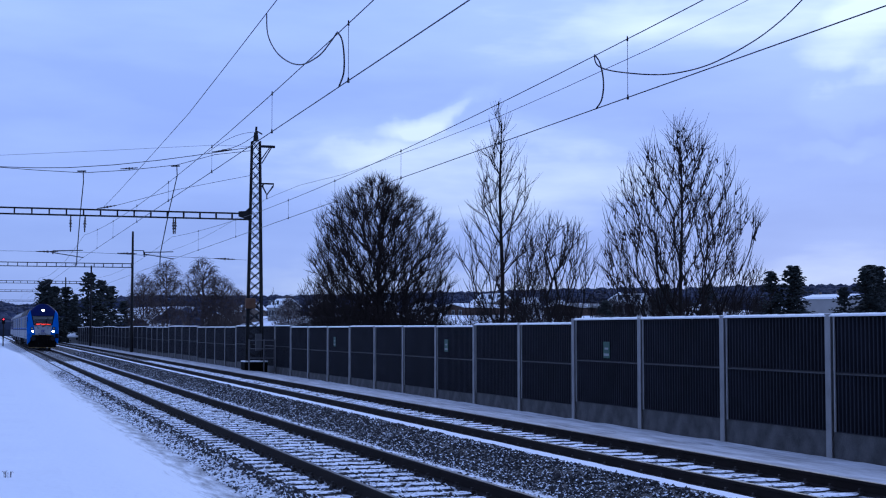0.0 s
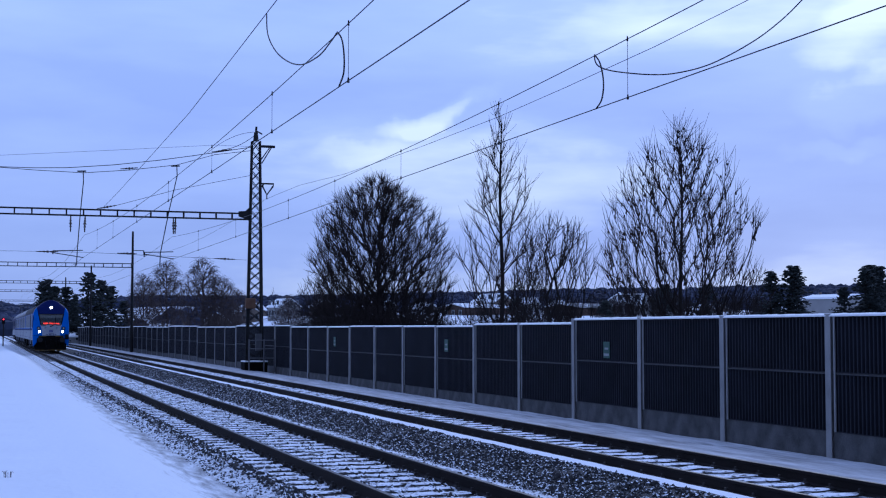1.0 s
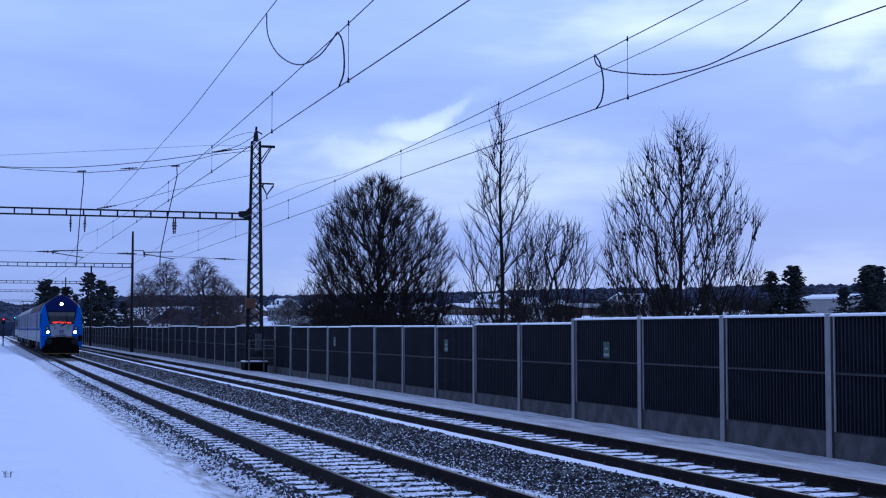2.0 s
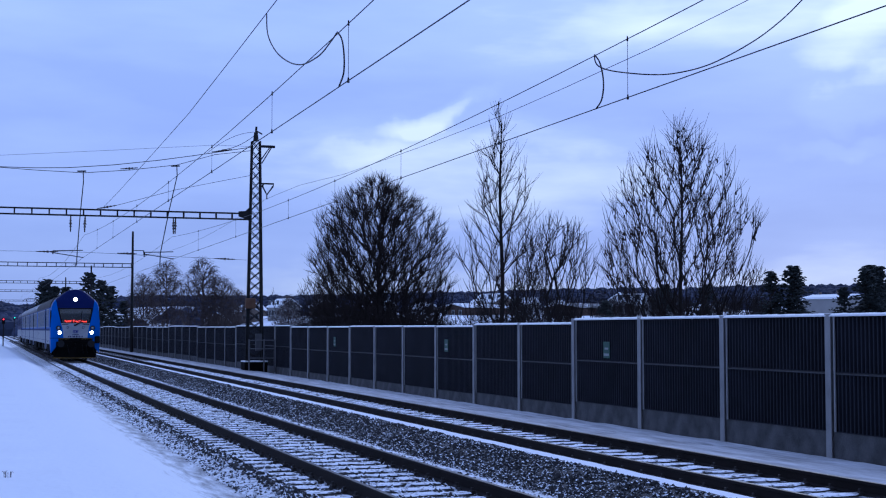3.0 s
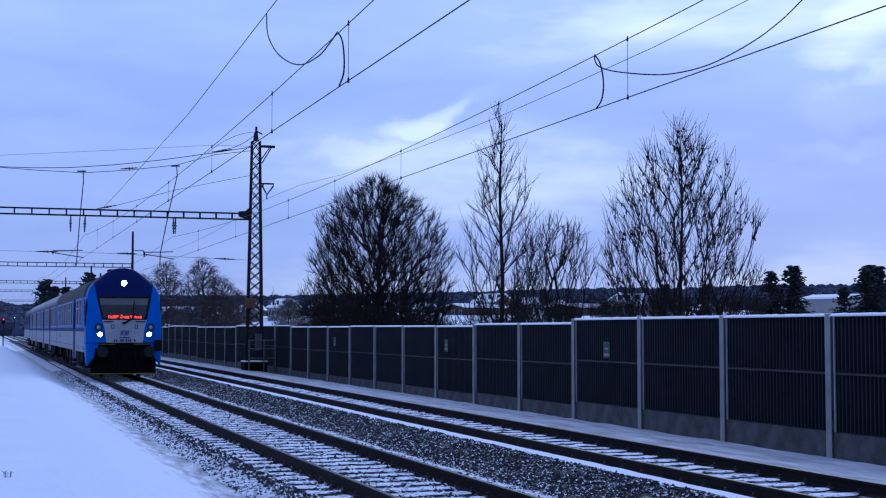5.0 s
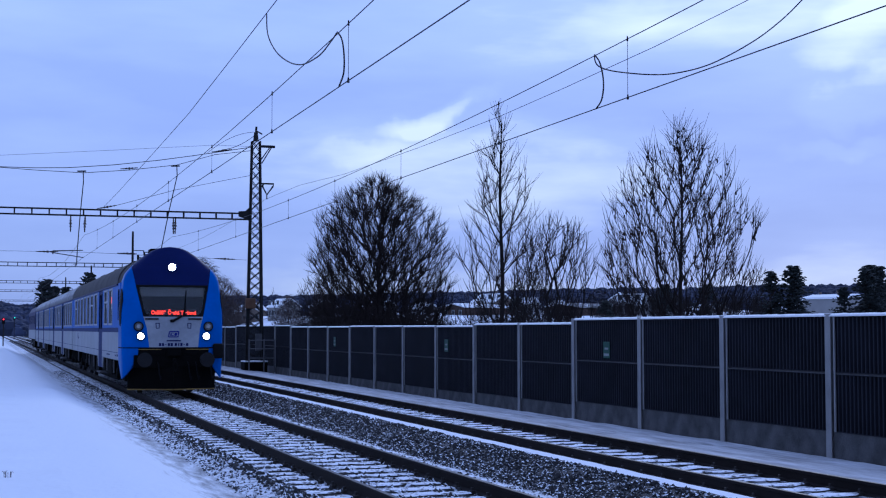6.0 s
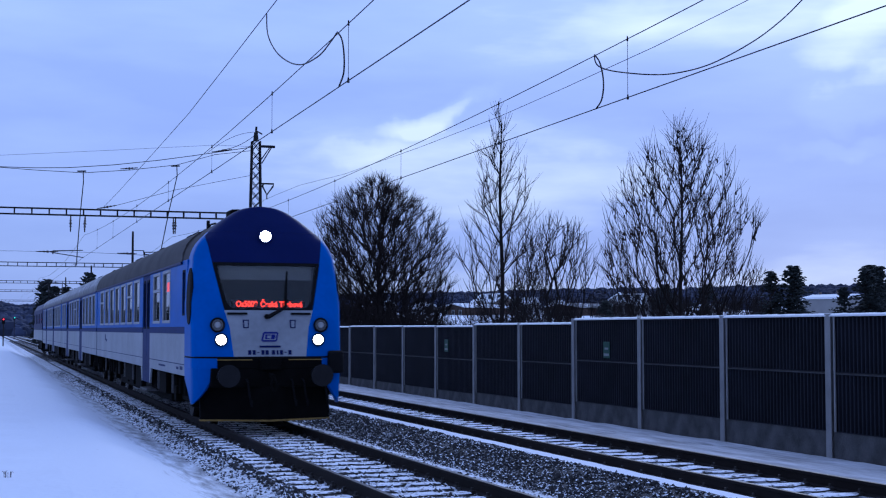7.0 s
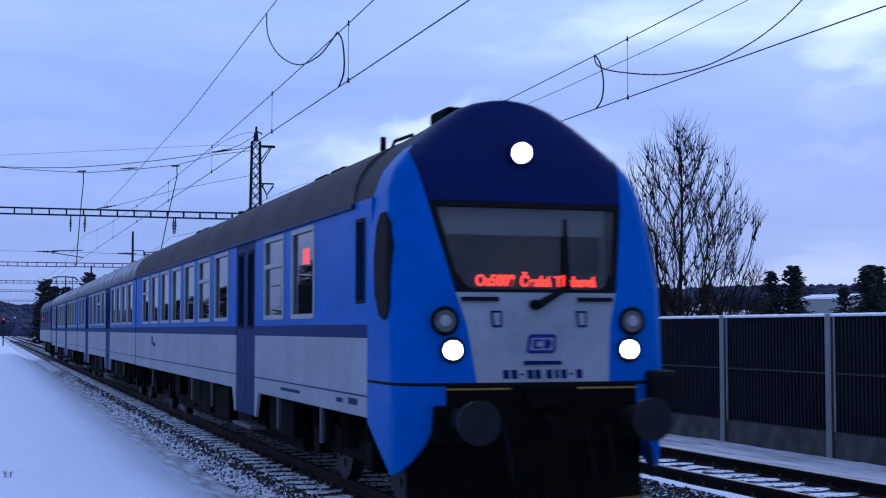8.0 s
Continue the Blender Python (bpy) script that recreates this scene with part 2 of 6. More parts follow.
STRIPE = material("violet_blue_stripe_paint", (0.004, 0.017, 0.10), 0.55, vary=0.2, scale=1.5, fine=9, bump=0.03, spec=0.08)
ROOF = material("dirty_grey_roof", (0.06, 0.056, 0.056), 0.8, vary=0.35, spec=0.25, scale=0.8, fine=14, bump=0.15)
ROOF_PALE = snowed("frosted_grey_roof", (0.10, 0.097, 0.097), 0.30, 0.85, 1.5, up=0.1, bump=0.15)
EMBLEM = material("emblem_blue", (0.015, 0.02, 0.17), 0.5, vary=0.1, spec=0.1)
BLACK = material("black_rubber", (0.005, 0.005, 0.006), 0.75, vary=0.3, scale=4, bump=0.1, spec=0.12)
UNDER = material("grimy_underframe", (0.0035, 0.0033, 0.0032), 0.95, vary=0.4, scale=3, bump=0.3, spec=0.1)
RUST = material("brown_box_paint", (0.11, 0.06, 0.035), 0.7, vary=0.3, scale=3, spec=0.2)
DIRTY_YELLOW = material("dirty_yellow_paint", (0.22, 0.14, 0.03), 0.8, vary=0.45, scale=4)
FRAME_ALU = material("window_aluminium", (0.34, 0.35, 0.37), 0.5, 0.3, 0.12, 5)
WHEEL = material("wheel_steel", (0.02, 0.018, 0.017), 0.6, 0.4, 0.3, 5)
INTERIOR = material("interior_panel", (0.14, 0.16, 0.185), 0.7, vary=0.15, scale=1)
SEAT_CLOTH = material("blue_seat_cloth", (0.05, 0.07, 0.2), 0.9, vary=0.3, scale=4)
PANE = glass("coach_pane", (0.012, 0.014, 0.017), 0.02, 0.22)
WINDSCREEN = glass("windscreen_glass", (0.02, 0.024, 0.026), 0.02, 0.75)
HEADLAMP = emitter("headlamp_glow", (1.0, 0.93, 0.78), 14)
LED = emitter("red_led", (1.0, 0.04, 0.012), 4.0)
LED_OFF = material("display_black", (0.02, 0.012, 0.012), 0.5, vary=0.1)
SIGNAL_RED = emitter("signal_red", (1.0, 0.03, 0.05), 4)
SIGNAL_GREEN = emitter("signal_green", (0.1, 1.0, 0.55), 7)
SIGN_GREEN = material("green_sign", (0.005, 0.065, 0.038), 0.45, vary=0.1)
SIGN_WHITE = material("white_sign", (0.28, 0.30, 0.30), 0.5, vary=0.08)
RED_SIGN = emitter("lit_red_notice", (1.0, 0.08, 0.08), 0.9)


# ---- mesh helpers ----
def box(bm, x0, x1, y0, y1, z0, z1, bevel=0.0):
    r = bmesh.ops.create_cube(bm, size=1.0)
    for v in r["verts"]:
        v.co = Vector(((x0 + x1) / 2 + v.co.x * (x1 - x0), (y0 + y1) / 2 + v.co.y * (y1 - y0), (z0 + z1) / 2 + v.co.z * (z1 - z0)))
    if bevel:
        es = {e for v in r["verts"] for e in v.link_edges}
        bmesh.ops.bevel(bm, geom=list(es), offset=bevel, segments=2, affect="EDGES", profile=0.5)


def rod(bm, a, b, r, r2=None, n=8, cap=True):
    a, b = Vector(a), Vector(b)
    d = b - a
    if d.length < 1e-6:
        return
    q = d.to_track_quat("Z", "Y")
    r2 = r if r2 is None else r2
    ring = [[bm.verts.new(c + q @ Vector((k * math.cos(2 * math.pi * i / n), k * math.sin(2 * math.pi * i / n), 0))) for i in range(n)] for c, k in ((a, r), (b, r2))]
    for i in range(n):
        bm.faces.new((ring[0][i], ring[0][(i + 1) % n], ring[1][(i + 1) % n], ring[1][i]))
    if cap:
        bm.faces.new(ring[0][::-1])
        bm.faces.new(ring[1])


def tube(bm, pts, r, n=6):
    pts = [Vector(p) for p in pts]
    rings = []
    for i, p in enumerate(pts):
        d = pts[min(i + 1, len(pts) - 1)] - pts[max(i - 1, 0)]
        q = d.to_track_quat("Z", "Y")
        rings.append([bm.verts.new(p + q @ Vector((r * math.cos(2 * math.pi * k / n), r * math.sin(2 * math.pi * k / n), 0))) for k in range(n)])
    for a, b in zip(rings, rings[1:]):
        o = min(range(n), key=lambda s: sum((a[k].co - b[(k + s) % n].co).length for k in range(n)))
        for k in range(n):
            bm.faces.new((a[k], a[(k + 1) % n], b[(k + 1 + o) % n], b[(k + o) % n]))
    bm.faces.new(rings[0][::-1])
    bm.faces.new(rings[-1])


def prism(bm, poly, axis, a, b):
    """A polygon given in the two other axes, drawn out along axis from a to b."""
    def at(p, c):
        return {"x": (c, p[0], p[1]), "y": (p[0], c, p[1]), "z": (p[0], p[1], c)}[axis]
    v0 = [bm.verts.new(at(p, a)) for p in poly]
    v1 = [bm.verts.new(at(p, b)) for p in poly]
    n = len(poly)
    for i in range(n):
        bm.faces.new((v0[i], v0[(i + 1) % n], v1[(i + 1) % n], v1[i]))
    bm.faces.new(v0[::-1])
    bm.faces.new(v1)


def data_of(name, bm, mats, smooth=False):
    bmesh.ops.recalc_face_normals(bm, faces=bm.faces)
    me = bpy.data.meshes.new(name)
    bm.to_mesh(me)
    bm.free()
    for m in mats if isinstance(mats, (list, tuple)) else [mats]:
        me.materials.append(m)
    if smooth:
        me.polygons.foreach_set("use_smooth", [True] * len(me.polygons))
        me.set_sharp_from_angle(angle=radians(40))
    return me


def part(name, bm, mat, parent, label="", smooth=False):
    ob = new(name, data_of(name, bm, mat, smooth))
    ob.parent = parent
    return tagged(ob, label)


def piece(name, me, parent, at=(0, 0, 0), turn=0.0):
    ob = new(name, me)
    ob.parent = parent
    ob.matrix_basis = pose(*at, 0, 0, turn)
    return ob


def thing(name, at, label, category, group="", kind="", turn=0.0):
    ob = new(name)
    ob.matrix_basis = pose(*at, 0, 0, turn)
    ob.empty_display_size = 0.2
    return tagged(ob, label, category, group, kind)


def fresh():
    return bmesh.new()


# ---- ground ----
def smooth_step(a, b, x):
    t = min(max((x - a) / (b - a), 0.0), 1.0)
    return t * t * (3 - 2 * t)


def ground_z(x, y):
    edge = 2.35 + 0.009 * max(y, 0) + 0.25 * noise.noise((y * 0.35, 0, 0)) + 0.1 * noise.noise((y * 1.4, 3, 0))
    edge = min(edge, 3.3)
    z = 0.20 - 0.52 * smooth_step(edge - 0.9, edge + 0.75, x)
    z -= 0.40 * smooth_step(11.0, 15.2, x)
    z += 0.03 * noise.noise((x * 0.5, y * 0.3, 1)) * smooth_step(3.4, 2.0, x) if x < 3.4 else 0
    if x > 15.6:
        d = x - 15.6
        z -= 2.4 * smooth_step(0, 20, d)
        far = math.hypot(x, y)
        z += 9.5 * smooth_step(75, 390, far) * smooth_step(8, 80, d)
        z += 1.0 * noise.noise((x * 0.015, y * 0.015, 5)) * smooth_step(20, 120, d)
        z += smooth_step(450, 1500, far) * smooth_step(10, 120, d) * (20.5 + 13 * smooth_step(200, 900, x) + 8 * noise.noise((x * 0.0016, y * 0.0016, 9)))
    if y > 450:
        z += smooth_step(450, 1500, y) * 22 * (1 - smooth_step(15, 120, x))
    return z


def make_ground():
    xs = [-600, -250, -100, -50, -25, -12, -6, -3, -1] + [i * 0.2 for i in range(0, 10)] + [2.0 + i * 0.08 for i in range(0, 24)] + [4.0, 4.4, 5.0] + [5.5, 6.5, 7.5, 8.5, 9.5, 10.5, 11, 11.5, 12, 13, 14, 14.4, 14.8, 15.2, 15.6, 17, 20, 25, 30, 36, 44, 55, 70, 90, 115, 150, 200, 260, 330, 420, 520, 640, 800, 1000, 1300, 1700, 2300, 3200]
    ys = [-3000, -1000, -300, -100, -40, -15, -5] + [i * 0.25 for i in range(0, 120)] + [30 + i * 0.5 for i in range(0, 64)] + [62, 66, 70, 76, 84, 92, 100, 112, 126, 142, 160, 180, 205, 235, 270, 310, 360, 420, 500, 600, 700, 820, 960, 1100, 1250, 1400, 1600, 1900, 2500, 3600]
    bm = fresh()
    rows = [[bm.verts.new((x, y, ground_z(x, y))) for x in xs] for y in ys]
    for j in range(len(ys) - 1):
        for i in range(len(xs) - 1):
            f = bm.faces.new((rows[j][i], rows[j][i + 1], rows[j + 1][i + 1], rows[j + 1][i]))
            c = f.calc_center_median()
            f.material_index = 1 if xs[i] > 17 or ys[j] > 250 else 2 if 1.0 < c.x < 17 else 0
    ob = new("ground", data_of("ground", bm, [SNOW, LAND, THIN], True))
    tagged(ob, "snow-covered ground falling to a valley with white fields", "ground", kind="structure")


def strip_mesh(name, prof, mat, label, y0=-30.0, y1=420.0, rough=0.02):
    """A long bed along the line; prof is its cross-section from left to right."""
    ys = [y0, -10, 0] + [i * 0.5 for i in range(8, 150)] + [76, 80, 85, 90, 100, 115, 135, 160, 200, 260, 330, y1]
    bm = fresh()
    rows = []
    for y in ys:
        rows.append([bm.verts.new((x + bend(y) * smooth_step(15.3, 13.8, x) + rough * 3 * noise.noise((x * 3, y * 0.9, 2)), y, z + rough * noise.noise((x * 2.5, y * 1.6, 7)))) for x, z in prof])
    for a, b in zip(rows, rows[1:]):
        for i in range(len(prof) - 1):
            bm.faces.new((a[i], a[i + 1], b[i + 1], b[i]))
    ob = new(name, data_of(name, bm, mat, True))
    tagged(ob, label, "track bed", kind="structure")
    return ob


make_ground()
strip_mesh("ballast_near", [(2.95, -0.5), (3.3, -0.36), (3.6, -0.27), (3.85, -0.215), (4.2, -0.205), (4.6, -0.21), (5.28, -0.215), (5.9, -0.21), (6.3, -0.205), (6.6, -0.21), (7.0, -0.27), (7.35, -0.31)],
           BALLAST_A, "snow-dusted crushed stone ballast under the near track")
strip_mesh("ballast_bank", [(7.0, -0.33), (7.3, -0.30), (7.6, -0.25), (7.95, -0.18), (8.25, -0.12), (8.5, -0.105), (8.6, -0.16)],
           BALLAST_DARK, "bare dark crushed stone bank between the two tracks", rough=0.03)
strip_mesh("snow_strip", [(8.28, -0.2), (8.42, -0.112), (8.6, -0.10), (8.8, -0.105), (8.95, -0.14), (9.06, -0.2)],
           STRIP, "drifted snow along the shoulder of the far track", rough=0.012)
strip_mesh("ballast_far", [(9.0, -0.17), (9.2, -0.215), (9.8, -0.222), (10.4, -0.215), (10.65, -0.18), (10.8, -0.15), (11.05, -0.18)],
           BALLAST_FAR, "snowy ballast between the rails of the far track", rough=0.02)
strip_mesh("snow_ledge", [(10.7, -0.18), (11.0, -0.14), (11.6, -0.18), (12.6, -0.25), (13.6, -0.32), (14.3, -0.37), (14.9, -0.47), (15.34, -0.55)],
           LEDGE, "thin greyish snow on the service strip beside the barrier", rough=0.03)


# ---- tracks ----
def rail_profile(x):
    return [(x - 0.075, -0.172), (x + 0.075, -0.172), (x + 0.075, -0.16), (x + 0.012, -0.14), (x + 0.012, -0.045), (x + 0.036, -0.035), (x + 0.036, -0.006), (x + 0.03, 0.0), (x - 0.03, 0.0), (x - 0.036, -0.006), (x - 0.036, -0.035), (x - 0.012, -0.045), (x - 0.012, -0.14), (x - 0.075, -0.16)]


def sleeper_mesh(seed):
    """A concrete sleeper with rail clips and a broken crust of snow."""
    rng = random.Random(seed)
    bm = fresh()
    prism(bm, [(-0.15, -0.34), (0.15, -0.34), (0.125, -0.188), (0.11, -0.178), (-0.11, -0.178), (-0.125, -0.188)], "x", -1.3, 1.3)
    n = len(bm.faces)
    for sx in (-1, 1):
        for o in (-0.1, 0.1):
            x = sx * GAUGE / 2 + o
            box(bm, x - 0.028, x + 0.028, -0.06, 0.06, -0.178, -0.13)
            rod(bm, (x, 0, -0.135), (x, 0, -0.09), 0.02, n=6)
    m = len(bm.faces)
    for a, b in ((-1.34, -0.90), (-0.62, 0.62), (0.90, 1.34)):
        k = max(int((b - a) / 0.09), 4)
        up, lo = [], []
        for i in range(k + 1):
            x = a + (b - a) * i / k
            e = 0.6 if i in (0, k) else 1.0
            f0 = (-0.09 + 0.07 * noise.noise((x * 4.1, seed * 7.3, 1)) + 0.03 * noise.noise((x * 11, seed * 3.1, 2))) * e
            f1 = (0.22 + 0.14 * noise.noise((x * 3.7, seed * 5.1, 4)) + 0.05 * noise.noise((x * 10, seed * 2.1, 6))) * e
            h = -0.147 + 0.014 * noise.noise((x * 4, seed, 9))
            up.append([bm.verts.new((x, y, z)) for y, z in ((f0, h - 0.014), (f0 * 0.6, h), (f1 * 0.7, h - 0.002), (f1, h - 0.03))])
            lo.append([bm.verts.new((x, y, -0.21)) for y in (f0, f1)])
        for i in range(k):
            for j in range(3):
                bm.faces.new((up[i][j], up[i + 1][j], up[i + 1][j + 1], up[i][j + 1]))
            bm.faces.new((lo[i][0], lo[i + 1][0], up[i + 1][0], up[i][0]))
            bm.faces.new((up[i][3], up[i + 1][3], lo[i + 1][1], lo[i][1]))
        for i in (0, k):
            bm.faces.new((up[i][0], up[i][1], up[i][2], up[i][3], lo[i][1], lo[i][0]))
    bm.faces.ensure_lookup_table()
    for f in bm.faces[n:m]:
        f.material_index = 1
    for f in bm.faces[m:]:
        f.material_index = 2
    return data_of("sleeper", bm, [SLEEPER, CLIP, CRUST])


def make_track(name, cx, label, phase):
    tr = thing(name, (cx, 0, 0), label, "railway track", kind="structure")
    for sx in (-1, 1):
        bm = fresh()
        ys = [-30, 14] + [14 + 2 * k for k in range(1, 11)] + [60, 100, 200, 420]
        pr = rail_profile(sx * GAUGE / 2)
        rows = [[bm.verts.new((x + bend(y), y, z)) for x, z in pr] for y in ys]
        for a, b in zip(rows, rows[1:]):
            for i in range(len(pr)):
                bm.faces.new((a[i], a[(i + 1) % len(pr)], b[(i + 1) % len(pr)], b[i]))
        bm.faces.new(rows[0][::-1])
        bm.faces.new(rows[-1])
        for f in bm.faces:
            f.material_index = 0
        bm.faces.ensure_lookup_table()
        bmesh.ops.recalc_face_normals(bm, faces=bm.faces)
        for f in bm.faces:
            if f.normal.z > 0.9 and f.calc_center_median().z > -0.005:
                f.material_index = 1
        part("rail", bm, [RAIL, RAIL_HEAD], tr, "brown steel rail with a worn head")
    meshes = [sleeper_mesh(i) for i in range(9)]
    for i in range(-25, 140):
        piece("sleeper", meshes[(i * 5 + i // 9) % 9], tr, (bend(phase + 9.0 + 0.6 * i) + random.uniform(-0.02, 0.02), phase + 9.0 + 0.6 * i, 0), random.uniform(-0.4, 0.4))
    bm = fresh()
    for i in range(140, 420):
        y = phase + 9.0 + 0.6 * i
        prism(bm, [(y - 0.15, -0.3), (y + 0.15, -0.3), (y + 0.11, -0.173), (y - 0.11, -0.173)], "x", bend(y) - 1.3, bend(y) + 1.3)
    rest = part("sleepers", bm, SLEEPER, tr, "row of distant concrete sleepers")
    tagged(rest, kind="stuff")


make_track("track_near", TRACK_A, "near railway track with snow-dusted concrete sleepers", 0.0)
make_track("track_far", TRACK_B, "far railway track with snow between its sleepers", 0.15)


def stones(name, count, x0, x1, y0, y1, zf, label, mat, big=0.045):
    """Loose ballast stones as one scatter."""
    rng = random.Random(name)
    base = [Vector(v) for v in ((1, 0, 0), (-1, 0, 0), (0, 1, 0), (0, -1, 0), (0, 0, 1), (0, 0, -1))]
    tri = [(0, 2, 4), (2, 1, 4), (1, 3, 4), (3, 0, 4), (2, 0, 5), (1, 2, 5), (3, 1, 5), (0, 3, 5)]
    vs, fs = [], []
    for _ in range(count):
        u = rng.random()
        y = y0 + (y1 - y0) * u ** 1.6
        x = rng.uniform(x0, x1)
        s = big * rng.uniform(0.5, 1.15)
        q = Euler((rng.uniform(0, 6), rng.uniform(0, 6), rng.uniform(0, 6))).to_quaternion()
        k = len(vs)
        c = Vector((x + bend(y), y, zf(x) + s * 0.3))
        for b in base:
            vs.append(c + q @ Vector((b.x * s * rng.uniform(0.7, 1.2), b.y * s * rng.uniform(0.6, 1.1), b.z * s * rng.uniform(0.5, 0.9))))
        fs += [(a + k, b + k, d + k) for a, b, d in tri]
    me = bpy.data.meshes.new(name)
    me.from_pydata(vs, [], fs)
    me.materials.append(mat)
    ob = new(name, me)
    tagged(ob, label, "ballast stones", kind="stuff")


def lerp_prof(pr):
    xs, zs = [p[0] for p in pr], [p[1] for p in pr]
    return lambda x: float(np.interp(x, xs, zs))


NEAR_Z = lerp_prof([(3.2, -0.4), (3.6, -0.27), (3.85, -0.215), (6.6, -0.21), (7.0, -0.27), (7.35, -0.31)])
BANK_Z = lerp_prof([(7.0, -0.31), (7.3, -0.30), (7.6, -0.25), (7.95, -0.18), (8.25, -0.12), (8.5, -0.105)])
stones("ballast_shoulder_stones", 5000, 3.2, 4.15, 9, 75, NEAR_Z, "loose snow-dusted ballast stones along the shoulder", STONE_PALE, 0.034)
stones("ballast_crib_stones", 14500, 3.72, 6.6, 9, 60, lambda x: NEAR_Z(x) + 0.025, "ballast stones between the sleepers", STONE, 0.045)
stones("ballast_verge_stones", 9000, 6.5, 7.6, 9, 60, BANK_Z, "snow-dusted stones beside the near sleepers", STONE, 0.034)
stones("ballast_bank_stones", 33000, 6.9, 8.45, 9, 130, BANK_Z, "dark crushed stones on the bank between tracks", STONE_BARE, 0.036)


# ---- noise barrier ----
def barrier_top(i):
    y = 23.09 + 4.003 * i
    if i < 3:
        return 2.14
    if i < 5:
        return 2.03
    if i < 9:
        return 1.98 + 0.002 * (y - 48)
    return 2.0 + 0.0012 * (y - 63) + (0.05 if (i // 4) % 2 else -0.02)


def panel_mesh(h):
    """A ribbed absorber panel 3.8 m long and h high, its ribs facing the line (-x)."""
    bm = fresh()
    box(bm, 0.0, 0.10, -1.9, 1.9, 0, h)
    n = 31
    for k in range(n):
        y = -1.86 + 3.72 * k / (n - 1)
        w = 0.032
        prism(bm, [(0.0, y - w), (-0.045, y - w * 0.55), (-0.045, y + w * 0.55), (0.0, y + w)], "z", 0.012, h - 0.012)
    box(bm, -0.046, 0.0, -1.9, 1.9, 0.0, 0.012)
    box(bm, -0.046, 0.0, -1.9, 1.9, h - 0.012, h)
    return data_of("panel", bm, PANEL)


def make_barrier():
    wall = thing("noise_barrier", (BARRIER_X, 0, 0), "long dark ribbed noise barrier with steel posts and snowy cap", "noise barrier", kind="structure")
    up_me, low_me = panel_mesh(1.06), panel_mesh(1.08)
    bm = fresh()
    box(bm, -0.035, 0.06, -1.93, 1.93, -0.95, 0.005, 0.006)
    plinth = data_of("plinth", bm, CONCRETE)
    bm = fresh()
    box(bm, -0.09, -0.075, -0.09, 0.09, -0.9, 2.2)
    box(bm, 0.075, 0.09, -0.09, 0.09, -0.9, 2.2)
    box(bm, -0.075, 0.075, -0.008, 0.008, -0.9, 2.2)
    post = data_of("post", bm, POST)
    bm = fresh()
    nx, ny = 4, 24
    g = [[bm.verts.new((-0.09 + 0.24 * i / nx, -1.95 + 3.9 * j / ny, 0.05 * math.sin(math.pi * (0.12 + 0.76 * i / nx)) + 0.012 * noise.noise((j * 0.7, i, 4)))) for i in range(nx + 1)] for j in range(ny + 1)]
    lo = [[bm.verts.new((-0.09 + 0.24 * i / nx, -1.95 + 3.9 * j / ny, -0.012)) for i in (0, nx)] for j in range(ny + 1)]
    for j in range(ny):
        for i in range(nx):
            bm.faces.new((g[j][i], g[j][i + 1], g[j + 1][i + 1], g[j + 1][i]))
        bm.faces.new((lo[j][0], g[j][0], g[j + 1][0], lo[j + 1][0]))
        bm.faces.new((g[j][nx], lo[j][1], lo[j + 1][1], g[j + 1][nx]))
    cap = data_of("snow_cap", bm, SNOW_CAP, True)
    bm = fresh()
    box(bm, 0.0, 0.05, -1.9, 1.9, -0.0165, 0.0175)
    box(bm, -0.052, -0.002, -1.9, 1.9, -0.0165, -0.006)
    joint = data_of("joint_strip", bm, RAILING)
    bm = fresh()
    box(bm, -0.075, -0.05, 1.80, 1.84, 0.0, 2.18)
    trim = data_of("edge_trim", bm, POST)
    for i in range(-4, 54):
        y = 23.09 + 4.003 * i
        t = barrier_top(i)
        tp = max(t, barrier_top(i - 1)) + 0.04
        piece("post", post, wall, (0, y, tp - 2.2))
        mid = y + 2.0
        piece("upper_panel", up_me, wall, (0, mid, t - 1.06))
        piece("lower_panel", low_me, wall, (0, mid, t - 1.06 - 1.115))
        piece("joint_strip", joint, wall, (0, mid, t - 1.078))
        if i < 16:
            piece("edge_trim", trim, wall, (0, mid, t - 2.18))
        piece("plinth", plinth, wall, (0, mid, t - 2.175))
        piece("snow_cap", cap, wall, (0, mid, t + 0.002))


make_barrier()


def sign(at):
    s = thing("exit_sign", at, "small green and white sign plate fixed on the barrier panel", "sign", "barrier signs")
    bm = fresh()
    box(bm, -0.012, 0.0, -0.19, 0.19, 0, 0.42, 0.004)
    part("plate", bm, SIGN_GREEN, s)
    bm = fresh()
    box(bm, -0.017, -0.0125, -0.15, 0.15, 0.06, 0.12)
    box(bm, -0.017, -0.0125, -0.11, 0.10, 0.22, 0.27)
    part("bars", bm, SIGN_WHITE, s, "white bars of lettering")
    return s


sg = sign((BARRIER_X - 0.056, 33.0, 1.15))
for k in (12.95, 28.8):
    copy_thing(sg, pose(BARRIER_X - 0.056, 33.0 + k, 1.12))


# ---- overhead line ----
def insulator(bm, a, b, r=0.07):
    a, b = Vector(a), Vector(b)
    d = (b - a) / 6
    rod(bm, a, b, r * 0.35, n=6)
    for k in range(5):
        f = 1 - abs(k - 2) * 0.25
        rod(bm, a + d * (k + 0.6), a + d * (k + 1.35), r * 0.55 * f, r * f, n=8)


